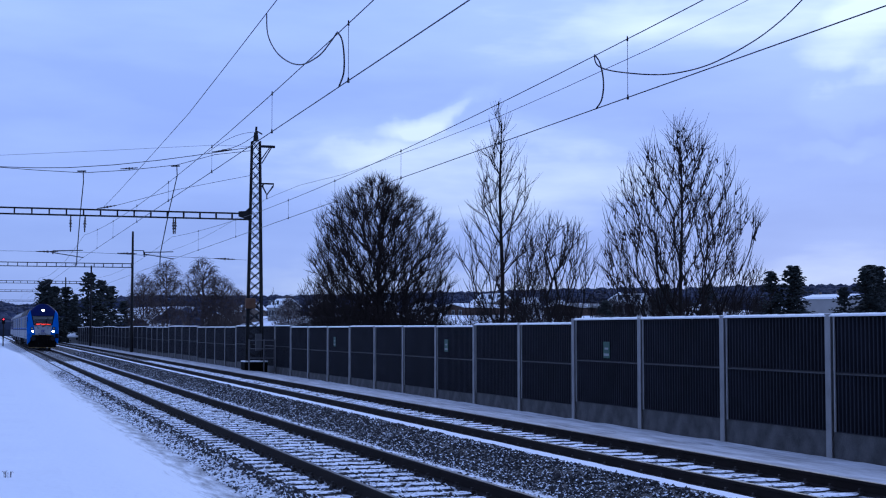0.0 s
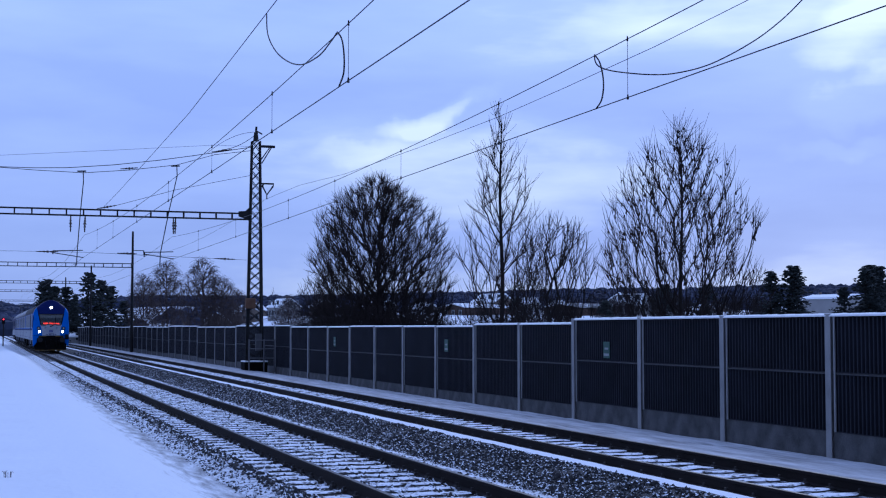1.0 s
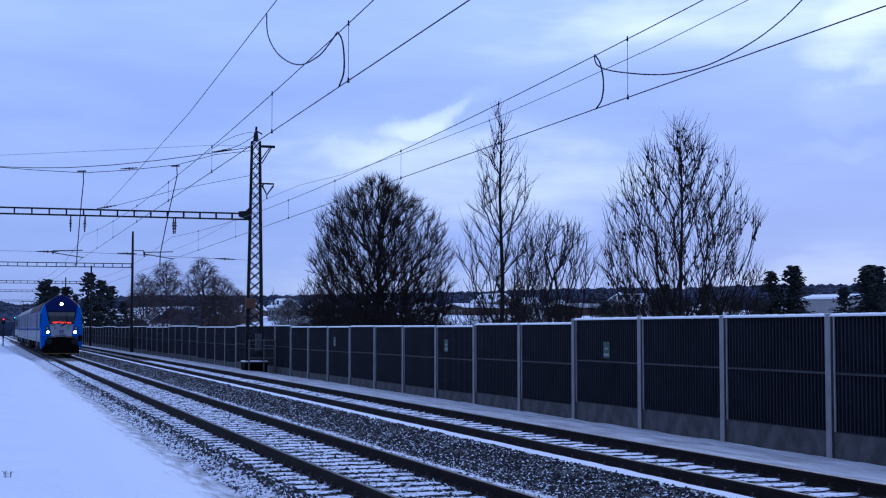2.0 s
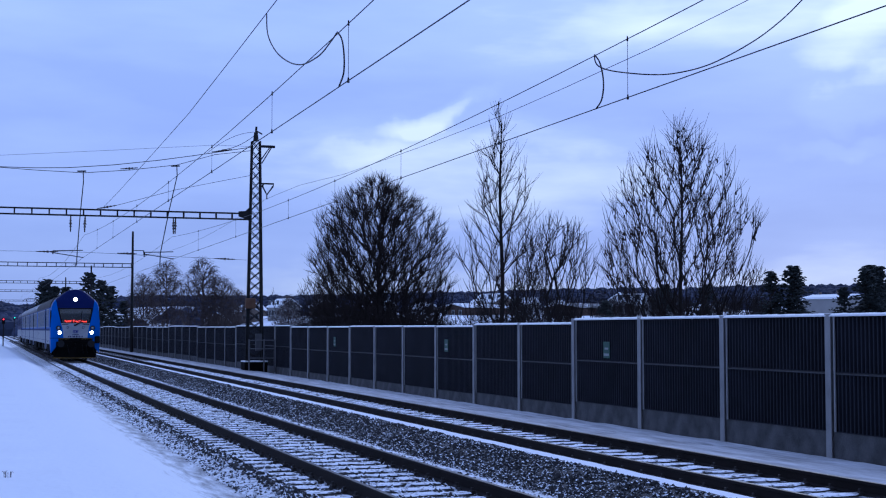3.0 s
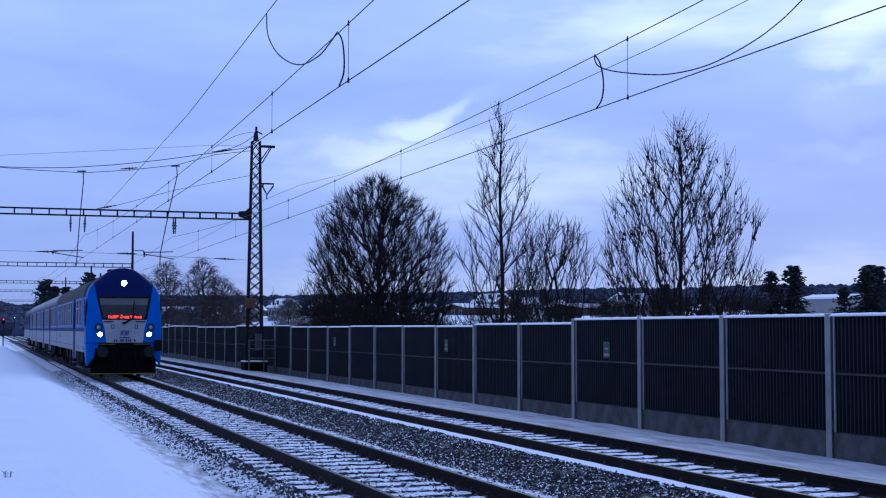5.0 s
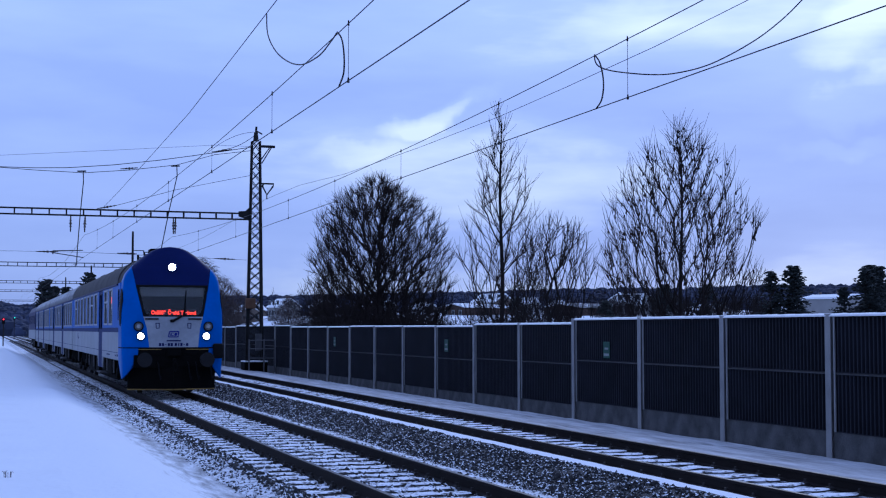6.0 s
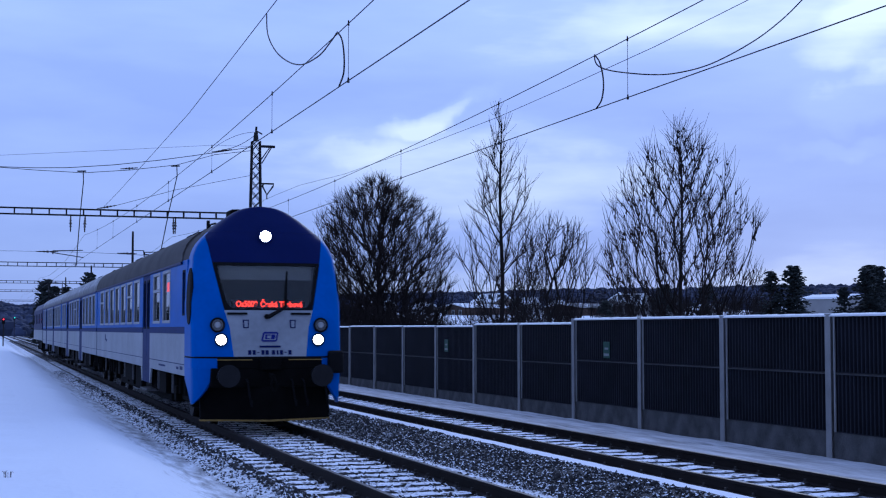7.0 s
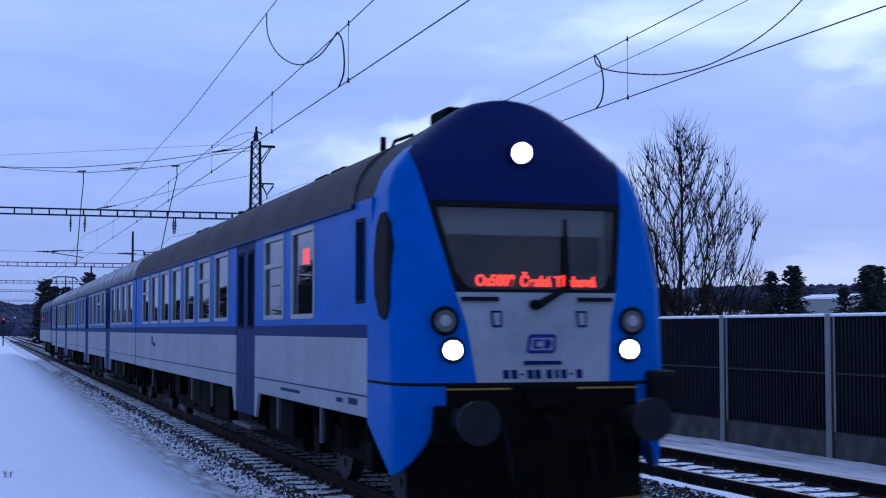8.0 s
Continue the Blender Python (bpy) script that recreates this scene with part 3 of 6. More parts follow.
def lattice_mast(at, height, label, wide=1.0):
    m = thing("catenary_mast", at, label, "catenary mast", "catenary masts")
    w0, w1 = 0.40 * wide, 0.21 * wide
    for sx in (-1, 1):
        bm = fresh()
        for sy in (-1, 1):
            a = Vector((sx * w0, sy * w0 * 0.7, 0))
            b = Vector((sx * w1, sy * w1 * 0.7, height))
            rod(bm, a, b, 0.066, 0.056, n=4)
        part("leg", bm, STEEL, m, "dark channel-section leg")
    n = 22
    for face in (-1, 1):
        for k in range(n):
            for f in (0, 1):
                bm = fresh()
                z0, z1 = height * k / n, height * (k + 1) / n
                wa, wb = w0 + (w1 - w0) * k / n, w0 + (w1 - w0) * (k + 1) / n
                s = 1 if (k + f) % 2 else -1
                rod(bm, (-s * wa, face * wa * 0.7, z0), (s * wb, face * wb * 0.7, z1), 0.022, n=4)
                part("lacing_bar", bm, STEEL, m)
    bm = fresh()
    box(bm, -0.62, 0.62, -0.55, 0.55, -0.8, -0.02, 0.03)
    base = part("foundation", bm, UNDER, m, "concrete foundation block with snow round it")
    bm = fresh()
    box(bm, -0.64, 0.64, -0.57, 0.57, -0.018, 0.05, 0.025)
    part("snow_cover", bm, SNOW_CAP, base, "snow lying on the foundation")
    return m


PORTAL_Y = 75.56


def lattice_beam(name, x0, x1, y, z, depth, label, group):
    b = thing(name, (x0, y, z), label, "portal beam", group)
    ln = x1 - x0
    for s in (-1, 1):
        bm = fresh()
        box(bm, 0, ln, -0.12, 0.12, s * depth / 2 - 0.035, s * depth / 2 + 0.035)
        part("chord", bm, STEEL, b)
    n = int(ln / 0.85)
    bm = fresh()
    box(bm, -0.035, 0.035, -0.1, 0.1, -depth / 2 + 0.035, depth / 2 - 0.035)
    me = data_of("batten", bm, STEEL)
    for k in range(n + 1):
        piece("batten", me, b, (ln * k / n, 0, 0))
    return b


mast1 = lattice_mast((14.3, PORTAL_Y, 0.15), 11.95, "tall dark lattice steel mast carrying the portal beam", 1.0)
bm = fresh()
rod(bm, (0, 0, 11.95), (0, 0, 12.45), 0.16, 0.1)
rod(bm, (0, 0, 12.4), (0.02, 0, 12.75), 0.06)
rod(bm, (-0.05, 0, 12.55), (0.35, 0, 12.35), 0.04)
part("finial", bm, STEEL, mast1, "insulated bracket at the mast head")
bm = fresh()
box(bm, 0.2, 1.05, -0.06, 0.06, 11.62, 11.75)
rod(bm, (0.25, 0, 10.9), (0.75, 0, 11.62), 0.03)
rod(bm, (0.33, 0, 10.75), (0.85, 0, 11.62), 0.03)
part("top_bracket", bm, STEEL, mast1, "short side bracket near the head")
bm = fresh()
tube(bm, [(0.25, 0, 9.65), (1.0, 0, 9.65), (0.95, 0, 9.5), (0.62, 0, 9.05), (0.38, 0, 9.5), (0.42, 0, 9.64)], 0.05)
rod(bm, (0.62, 0, 9.05), (0.62, 0, 8.8), 0.03)
part("feeder_bracket", bm, STEEL, mast1, "triangular feeder bracket")
bm = fresh()
prism(bm, [(-0.3, 7.6), (-0.9, 7.85), (-0.9, 8.1), (-0.55, 8.12), (-0.25, 8.4)], "y", -0.13, 0.13)
part("gusset", bm, STEEL, mast1, "gusset plate under the beam end")
bm = fresh()
box(bm, -0.62, -0.08, -0.75, -0.45, 2.85, 3.4, 0.03)
part("switch_box", bm, RUST, mast1, "brown switch box")
bm = fresh()
box(bm, -0.05, 0.28, -0.72, -0.5, 0.6, 1.5, 0.02)
part("cabinet", bm, ZINC, mast1, "small grey cabinet")
guard = thing("guard_rail", (14.3, PORTAL_Y - 0.9, 0), "grey tubular guard rail beside the mast foot", "railing")
for x in (-0.45, 0.35, 0.92):
    bm = fresh()
    rod(bm, (x, 0, -0.4), (x, 0, 1.35), 0.04)
    part("upright", bm, RAILING, guard)
for z in (0.35, 0.85, 1.3):
    bm = fresh()
    rod(bm, (-0.45, 0, z), (0.92, 0, z), 0.026)
    part("cross_bar", bm, RAILING, guard)
lattice_beam("portal_beam", -6.0, 13.9, PORTAL_Y, 7.98, 0.32, "dark lattice steel portal beam spanning both tracks", "portal beams")
mast0 = lattice_mast((-6.2, PORTAL_Y, 0.1), 11.95, "dark lattice steel mast carrying the portal beam", 1.0)

mast2 = thing("tubular_mast", (14.3, 138.7, 0.1), "slim grey catenary mast of the next portal", "catenary mast", "slim masts")
bm = fresh()
rod(bm, (0, 0, -0.5), (0, 0, 11.25), 0.15, 0.10, n=10)
part("pole", bm, STEEL, mast2)
bm = fresh()
rod(bm, (0, 0, 9.4), (1.05, 0, 9.4), 0.035)
rod(bm, (1.05, 0, 9.4), (1.1, 0, 8.8), 0.06)
part("side_arm", bm, STEEL, mast2)
copy_thing(mast2, pose(-6.2, 138.7, 0.1))
copy_thing(mast2, pose(14.3, 190.2, -1.0))
copy_thing(mast2, pose(14.3, 245.6, -0.6))
copy_thing(mast2, pose(14.3, 330.0, -0.6))
lattice_beam("portal_beam", -6.0, 14.2, 138.7, 8.03, 0.36, "more distant lattice portal beam", "portal beams")
lattice_beam("portal_beam", -6.0, 14.2, 190.2, 8.0, 0.3, "distant thin portal beam", "portal beams")
lattice_beam("portal_beam", -6.0, 14.2, 245.6, 8.3, 0.3, "far thin portal beam", "portal beams")
lattice_beam("portal_beam", -6.0, 14.2, 330.0, 8.3, 0.3, "far thin portal beam", "portal beams")


def wire(name, pts, r, label, group=""):
    bm = fresh()
    tube(bm, pts, r, n=5)
    ob = new(name, data_of(name, bm, WIRE, True))
    return tagged(ob, label, "overhead wire", group)


def sag(a, b, drop, n=14):
    a, b = Vector(a), Vector(b)
    return [a.lerp(b, k / n) - Vector((0, 0, 4 * drop * (k / n) * (1 - k / n))) for k in range(n + 1)]


SPAN = 63.1
STOPS = [PORTAL_Y - 2 * SPAN, PORTAL_Y - SPAN, PORTAL_Y, PORTAL_Y + SPAN, PORTAL_Y + 2 * SPAN, PORTAL_Y + 3 * SPAN]
DROPS = {"a": (14.2, 20.5, 26.3, 33.5, 41.5, 50.0, 59.0, 67.0), "b": (13.45, 20.25, 26.1, 32.9, 39.6, 46.0, 56.0, 66.0)}


def messenger_z(y):
    """Height of the carrying wire: high at the supports, low in mid-span."""
    u = ((y - STOPS[1]) / SPAN) % 1.0
    return 6.17 + 0.62 * (2 * u - 1) ** 2


def catenary(cx, key, who, high):
    ys = [STOPS[0] + k * 2.0 for k in range(int((STOPS[-1] - STOPS[0]) / 2.0))]
    wire("contact_wire", [(cx + 0.0066 * max(y - PORTAL_Y, 0), y, high) for y in ys[::4]], 0.0095, "grooved copper contact wire over " + who, "contact wires")
    wire("messenger_wire", [(cx + 0.0066 * max(y - PORTAL_Y, 0), y, messenger_z(y)) for y in ys], 0.0085, "thin messenger wire over " + who, "messenger wires")
    for y in DROPS[key]:
        z = messenger_z(y)
        d = thing("dropper", (cx, y, high), "thin vertical dropper between messenger and contact wire", "overhead wire", "droppers")
        bm = fresh()
        rod(bm, (0, 0, 0), (0, 0, z - high), 0.0045, n=5)
        part("strand", bm, WIRE, d)
        for zz, rr in ((0.0, 0.022), (z - high, 0.018)):
            bm = fresh()
            rod(bm, (0, 0, zz - 0.03), (0, 0, zz + 0.05), rr, rr * 0.5, n=6)
            part("clamp", bm, STEEL, d)


catenary(TRACK_A, "a", "the near track", 5.64)
catenary(TRACK_B, "b", "the far track", 5.58)
# anchored auxiliary wires
wire("feeder_wire", [(5.05, -20, 8.6), (5.2, 5, 8.3), (5.30, 26.00, 8.11), (5.37, 31.15, 7.99), (5.50, 38.91, 7.86), (5.70, 50.85, 7.91), (5.83, 62.71, 7.90), (5.94, 72.78, 7.95)], 0.0095, "slack feeder wire anchored at the portal beam")
wire("feeder_wire", [(14.85, -50, 9.3), (14.85, -15, 9.2), (14.85, 25.01, 8.60), (14.85, 29.17, 8.44), (14.85, 34.46, 8.34), (14.85, 39.63, 8.28), (14.85, 47.66, 8.34), (14.85, 58.20, 8.51), (14.85, 67.08, 8.89), (14.85, PORTAL_Y, 8.95)] + sag((14.85, PORTAL_Y, 8.95), (14.85, PORTAL_Y + 63, 9.0), 0.8)[1:], 0.0085, "feeder wire along the masts")


def jumper(pts, r, label):
    pts = [Vector(p) for p in pts]
    fine = []
    for i in range(len(pts) - 1):
        p0, p1, p2, p3 = pts[max(i - 1, 0)], pts[i], pts[i + 1], pts[min(i + 2, len(pts) - 1)]
        for k in range(8):
            t = k / 8
            fine.append(0.5 * (2 * p1 + (p2 - p0) * t + (2 * p0 - 5 * p1 + 4 * p2 - p3) * t * t + (3 * p1 - p0 - 3 * p2 + p3) * t ** 3))
    fine.append(pts[-1])
    return wire("jumper_cable", fine, r, label, "jumper cables")


jumper([(5.32, 27.09, 8.08), (5.31, 26.91, 7.64), (5.30, 26.08, 7.15), (5.29, 24.90, 6.73), (5.28, 23.68, 6.46), (5.28, 22.41, 6.38), (5.28, 21.64, 6.45), (5.28, 21.19, 6.52)], 0.013, "looped jumper cable from feeder to messenger wire")
jumper([(5.28, 21.19, 6.52), (5.28, 20.90, 6.35), (5.28, 20.76, 6.06), (5.28, 20.79, 5.80), (5.28, 21.07, 5.65)], 0.014, "bowed jumper cable from messenger to contact wire")
jumper([(9.81, 21.51, 6.50), (9.81, 21.29, 6.32), (9.81, 21.16, 5.99), (9.81, 21.23, 5.71), (9.81, 21.46, 5.58)], 0.014, "bowed jumper cable from messenger to contact wire")
jumper([(9.81, 21.51, 6.50), (9.85, 21.56, 6.39), (9.95, 21.57, 6.31), (10.20, 21.50, 6.24), (10.70, 21.23, 6.17), (11.20, 21.18, 6.22), (11.80, 21.09, 6.40), (12.60, 21.14, 6.82), (13.30, 21.36, 7.28), (13.90, 21.58, 7.76), (14.60, 21.91, 8.35)], 0.012, "long slack jumper cable over the far track")

# suspension rods, steady arms and insulators on the portal
def suspension(x, xt, top, foot):
    s = thing("suspension_assembly", (x, PORTAL_Y, 0), "hanging suspension rod with steady arm under the portal beam", "catenary support", "suspension assemblies")
    bm = fresh()
    tube(bm, [(xt - x, 0, top), (xt - x + 0.02, 0, top - 0.5), ((xt - x) * 0.5 + foot * 0.5, 0, top * 0.5 + 2.8), (foot, 0, 5.9), (foot - 0.02, 0, 5.2)], 0.028)
    part("rod", bm, STEEL, s)
    bm = fresh()
    rod(bm, (-1.5, 0, 5.95), (0.0, 0, 6.0), 0.024)
    rod(bm, (-1.5, 0, 5.95), (-1.5, 0, 5.78), 0.03)
    rod(bm, (-1.5, 0, 5.85), (0.05, 0, 5.62), 0.022)
    part("steady_arm", bm, STEEL, s)
    bm = fresh()
    insulator(bm, (0.1, 0, 7.85), (0.08, 0, 6.95), 0.1)
    part("insulator", bm, PORCELAIN, s)
    bm = fresh()
    rod(bm, (xt - x - 0.3, 0, top + 0.03), (xt - x + 0.15, 0, top + 0.05), 0.04)
    part("clamp", bm, STEEL, s)
    return s


suspension(TRACK_A - 0.05, 5.2, 10.1, -0.28)
suspension(TRACK_B + 0.1, 10.05, 10.55, -0.68)
wire("cross_span_wire", [(-6.2, PORTAL_Y, 10.9), (-2.5, PORTAL_Y, 10.45), (1.04, PORTAL_Y, 10.23), (2.72, PORTAL_Y, 10.23), (4.41, PORTAL_Y, 10.30), (6.72, PORTAL_Y, 10.53), (9.06, PORTAL_Y, 10.86), (10.85, PORTAL_Y, 11.17), (12.52, PORTAL_Y, 11.48), (14.2, PORTAL_Y, 11.8)], 0.02, "thick cross-span wire above the portal beam")
wire("cross_span_wire", [(-6.2, PORTAL_Y, 10.3), (1.03, PORTAL_Y, 10.82), (6.71, PORTAL_Y, 11.31), (12.06, PORTAL_Y, 11.80), (14.2, PORTAL_Y, 11.8)], 0.008, "thin cross-span wire above the portal beam")
wire("cross_span_wire", [(-6.2, PORTAL_Y, 10.6), (1.04, PORTAL_Y, 10.20), (2.72, PORTAL_Y, 10.12), (5.22, PORTAL_Y, 10.06), (7.59, PORTAL_Y, 10.29), (10.05, PORTAL_Y, 10.65), (12.06, PORTAL_Y, 11.28), (14.2, PORTAL_Y, 11.6)], 0.017, "cross-span wire holding the suspension rods")
wire("cross_span_wire", [(-6.2, PORTAL_Y, 5.92), (5.3, PORTAL_Y, 5.9), (14.0, PORTAL_Y, 5.62)], 0.009, "lower cross-span steadying wire")
for k, (ax, az, bx, bz) in enumerate(((2.9, 5.9, 4.0, 5.9), (7.0, 5.88, 8.0, 5.86), (12.1, 5.68, 13.2, 5.65), (7.1, 10.33, 8.0, 10.42), (11.9, 11.42, 13.0, 11.6))):
    bm = fresh()
    insulator(bm, (ax, PORTAL_Y, az), (bx, PORTAL_Y, bz), 0.072)
    ob = new("wire_insulator", data_of("wire_insulator", bm, PORCELAIN, True))
    tagged(ob, "brown ribbed insulator strung in the cross-span wire", "insulator", "wire insulators")
for x, z in ((4.6, 7.85), (9.9, 7.85), (5.94, 8.2)):
    h = thing("hanging_insulator", (x, PORTAL_Y, z), "hanging ribbed insulator under the portal beam", "insulator", "hanging insulators")
    bm = fresh()
    if x == 5.94:
        insulator(bm, (0, 0, 0), (1.0, 0, 0.2), 0.07)
    else:
        insulator(bm, (0, 0, 0), (0, 0, -0.9), 0.09)
    part("shed_stack", bm, PORCELAIN, h)
wire("anchor_wire", [(6.94, PORTAL_Y, 8.4), (10.0, PORTAL_Y - 0.2, 9.3), (14.0, PORTAL_Y - 0.3, 10.2)], 0.012, "anchor wire slanting up to the mast")
wire("anchor_wire", sag((14.2, PORTAL_Y, 12.4), (12.4, PORTAL_Y - 0.5, 11.5), 0.15), 0.016, "drooping cable at the mast head")
wire("anchor_wire", sag((14.2, PORTAL_Y, 12.6), (11.6, PORTAL_Y - 0.5, 11.3), -0.25), 0.012, "arched cable at the mast head")


# ---- train ----
CAR_W = 1.41
CAR_L = 24.35
WIN_Z = (2.06, 3.12)
WHEELSETS = []


def roof_profile(n=16, top=4.05, w=1.43, z0=3.2):
    pts = []
    for k in range(n + 1):
        a = math.pi * k / n
        c, s = math.cos(a), math.sin(a)
        pts.append((w * math.copysign(abs(c) ** 0.8, c), z0 + (top - z0) * s ** 0.85))
    return pts


def wheelset(car, y):
    ws = new("wheelset")
    ws.parent = car
    ws.matrix_basis = pose(0, y, 0.46)
    bm = fresh()
    rod(bm, (-1.0, 0, 0), (1.0, 0, 0), 0.08, n=10)
    part("axle", bm, WHEEL, ws)
    for s in (-1, 1):
        bm = fresh()
        rod(bm, (s * 0.69, 0, 0), (s * 0.82, 0, 0), 0.46, n=24)
        rod(bm, (s * 0.67, 0, 0), (s * 0.69, 0, 0), 0.49, n=24)
        for k in range(6):
            a = k * math.pi / 3
            rod(bm, (s * 0.82, 0.25 * math.cos(a), 0.25 * math.sin(a)), (s * 0.835, 0.25 * math.cos(a), 0.25 * math.sin(a)), 0.05, n=6)
        part("wheel", bm, WHEEL, ws, smooth=True)
    WHEELSETS.append((ws, y))
    return ws


def bogie(car, y):
    bm = fresh()
    for s in (-1, 1):
        prism(bm, [(y - 1.9, 0.45), (y - 1.6, 0.72), (y - 0.6, 0.72), (y - 0.3, 0.5), (y + 0.3, 0.5), (y + 0.6, 0.72), (y + 1.6, 0.72), (y + 1.9, 0.45), (y + 1.7, 0.38), (y - 1.7, 0.38)], "x", s * 0.98 - 0.07, s * 0.98 + 0.07)
        for o in (-1.25, 1.25):
            box(bm, s * 1.08 - 0.1, s * 1.08 + 0.1, y + o - 0.16, y + o + 0.16, 0.34, 0.66, 0.02)
            rod(bm, (s * 1.05, y + o - 0.32, 0.5), (s * 1.05, y + o - 0.32, 0.85), 0.1)
            rod(bm, (s * 1.05, y + o + 0.32, 0.5), (s * 1.05, y + o + 0.32, 0.85), 0.1)
        rod(bm, (s * 1.0, y, 0.5), (s * 1.0, y, 1.0), 0.17, n=10)
    box(bm, -1.0, 1.0, y - 0.25, y + 0.25, 0.55, 0.85)
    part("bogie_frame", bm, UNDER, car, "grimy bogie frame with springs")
    wheelset(car, y - 1.25)
    wheelset(car, y + 1.25)


def window(car, side, y0, y1, z0, z1, split=False):
    x = side * CAR_W
    bm = fresh()
    t = 0.04
    a, b = sorted((x - side * 0.03, x + side * 0.014))
    box(bm, a, b, y0 - t, y0 + 0.02, z0 - t, z1 + t, 0.012)
    box(bm, a, b, y1 - 0.02, y1 + t, z0 - t, z1 + t, 0.012)
    box(bm, a, b, y0 + 0.02, y1 - 0.02, z0 - t, z0 + 0.02)
    box(bm, a, b, y0 + 0.02, y1 - 0.02, z1 - 0.02, z1 + t)
    if split:
        zs = z1 - 0.36
        box(bm, a, b, y0 + 0.02, y1 - 0.02, zs - 0.03, zs + 0.03)
    fr = part("window_frame", bm, FRAME_ALU, car, "aluminium window frame")
    bm = fresh()
    a, b = sorted((x - side * 0.036, x - side * 0.03))
    box(bm, a, b, y0, y1, z0, z1)
    part("pane", bm, PANE, fr)
    return fr


def door(car, side, y0, y1):
    x = side * (CAR_W - 0.045)
    ym = (y0 + y1) / 2
    for a, b in ((y0, ym - 0.012), (ym + 0.012, y1)):
        bm = fresh()
        xs = sorted((x, x + side * 0.035))
        c = (a + b) / 2
        w = 0.17
        box(bm, *xs, a, c - w, 0.62, 3.2)
        box(bm, *xs, c + w, b, 0.62, 3.2)
        box(bm, *xs, c - w, c + w, 0.62, 1.95)
        box(bm, *xs, c - w, c + w, 3.02, 3.2)
        leaf = part("door_leaf", bm, STRIPE, car, "violet-blue door leaf with a narrow window")
        bm = fresh()
        xs2 = sorted((x + side * 0.036, x + side * 0.05))
        for q in (c - w - 0.03, c + w):
            box(bm, *xs2, q, q + 0.03, 1.92, 3.05)
        box(bm, *xs2, c - w - 0.03, c + w + 0.03, 1.9, 1.94)
        box(bm, *xs2, c - w - 0.03, c + w + 0.03, 3.03, 3.07)
        part("rubber_seal", bm, BLACK, leaf)
        bm = fresh()
        xs3 = sorted((x + side * 0.012, x + side * 0.018))
        box(bm, *xs3, c - w, c + w, 1.94, 3.03)
        part("pane", bm, PANE, leaf)
    bm = fresh()
    xs = sorted((side * 1.12, side * 1.46))
    box(bm, *xs, y0 + 0.05, y1 - 0.05, 0.42, 0.47, 0.008)
    part("footstep", bm, ZINC, car, "folding metal footstep under the door")
    for yy, d in ((y0, -1), (y1, 1)):
        bm = fresh()
        xs = sorted((side * (CAR_W - 0.04), side * CAR_W))
        prism(bm, [(yy, 0.62), (yy, 0.97), (yy + d * 0.32, 0.97), (yy + d * 0.1, 0.62)], "x", *xs)
        part("door_skirt", bm, WHITE, car)


def side_walls(car, side, y0, y1, wins, doors, extra=()):
    """Pale lower wall, dark stripe and blue window band, with the openings cut through."""
    x = sorted((side * (CAR_W - 0.05), side * CAR_W))
    cuts = sorted(doors)
    runs, at = [], y0
    for a, b in cuts:
        runs.append((at, a))
        at = b
    runs.append((at, y1))
    for a, b in runs:
        bm = fresh()
        box(bm, *x, a, b, 0.97, 1.80, 0.01)
        low = part("lower_panel", bm, WHITE, car, "pale grey lower side panel")
        bm = fresh()
        xs = sorted((side * CAR_W + side * 0.001, side * (CAR_W + 0.006)))
        box(bm, *xs, a, b, 1.185, 1.2)
        part("rubbing_strip", bm, STRIPE, low)
        bm = fresh()
        box(bm, *x, a, b, 1.803, 1.935)
        part("stripe", bm, STRIPE, car, "violet-blue stripe below the windows")
        bm = fresh()
        box(bm, *x, a, b, 1.938, 2.058)
        part("sill_panel", bm, BLUE, car, "sky-blue panel below the windows")
        bm = fresh()
        box(bm, *x, a, b, 3.122, 3.25)
        part("cantrail", bm, BLUE, car, "sky-blue panel above the windows")
        holes = sorted([w for w in list(wins) + list(extra) if w[0] >= a and w[1] <= b])
        u = a
        for w in holes + [(b, b)]:
            bm = fresh()
            box(bm, *x, u, w[0], 2.058, 3.122)
            part("window_pier", bm, BLUE, car)
            if len(w) > 3:
                for z0, z1 in ((2.058, w[2]), (w[3], 3.122)):
                    bm = fresh()
                    box(bm, *x, w[0], w[1], z0, z1)
                    part("window_pier", bm, BLUE, car)
            u = w[1]
    for w in wins:
        window(car, side, w[0], w[1], *WIN_Z, split=len(w) > 2)
    for d in doors:
        door(car, side, *d)


def roof_of(car, y0, y1, vents, mat=ROOF):
    bm = fresh()
    pr = roof_profile()
    ys = [y0, y0 + 0.4] + [y0 + 2.6 * k for k in range(1, int((y1 - y0) / 2.6))] + [y1]
    rings = [[bm.verts.new((x, y, z)) for x, z in pr] for y in ys]
    for a, b in zip(rings, rings[1:]):
        for i in range(len(pr) - 1):
            bm.faces.new((a[i], a[i + 1], b[i + 1], b[i]))
    bm.faces.new(rings[0])
    bm.faces.new(rings[-1][::-1])
    rf = part("roof", bm, mat, car, "dirty grey curved roof", smooth=True)
    for s in (-1, 1):
        bm = fresh()
        xs = sorted((s * 1.405, s * 1.45))
        box(bm, *xs, y0, y1, 3.19, 3.235)
        part("gutter", bm, NAVY, rf)
    for k, y in enumerate(vents):
        bm = fresh()
        box(bm, -0.62, -0.3, y - 0.35, y + 0.35, 3.88, 4.10, 0.04)
        part("roof_vent", bm, UNDER, rf, "dark roof ventilator")
    return rf


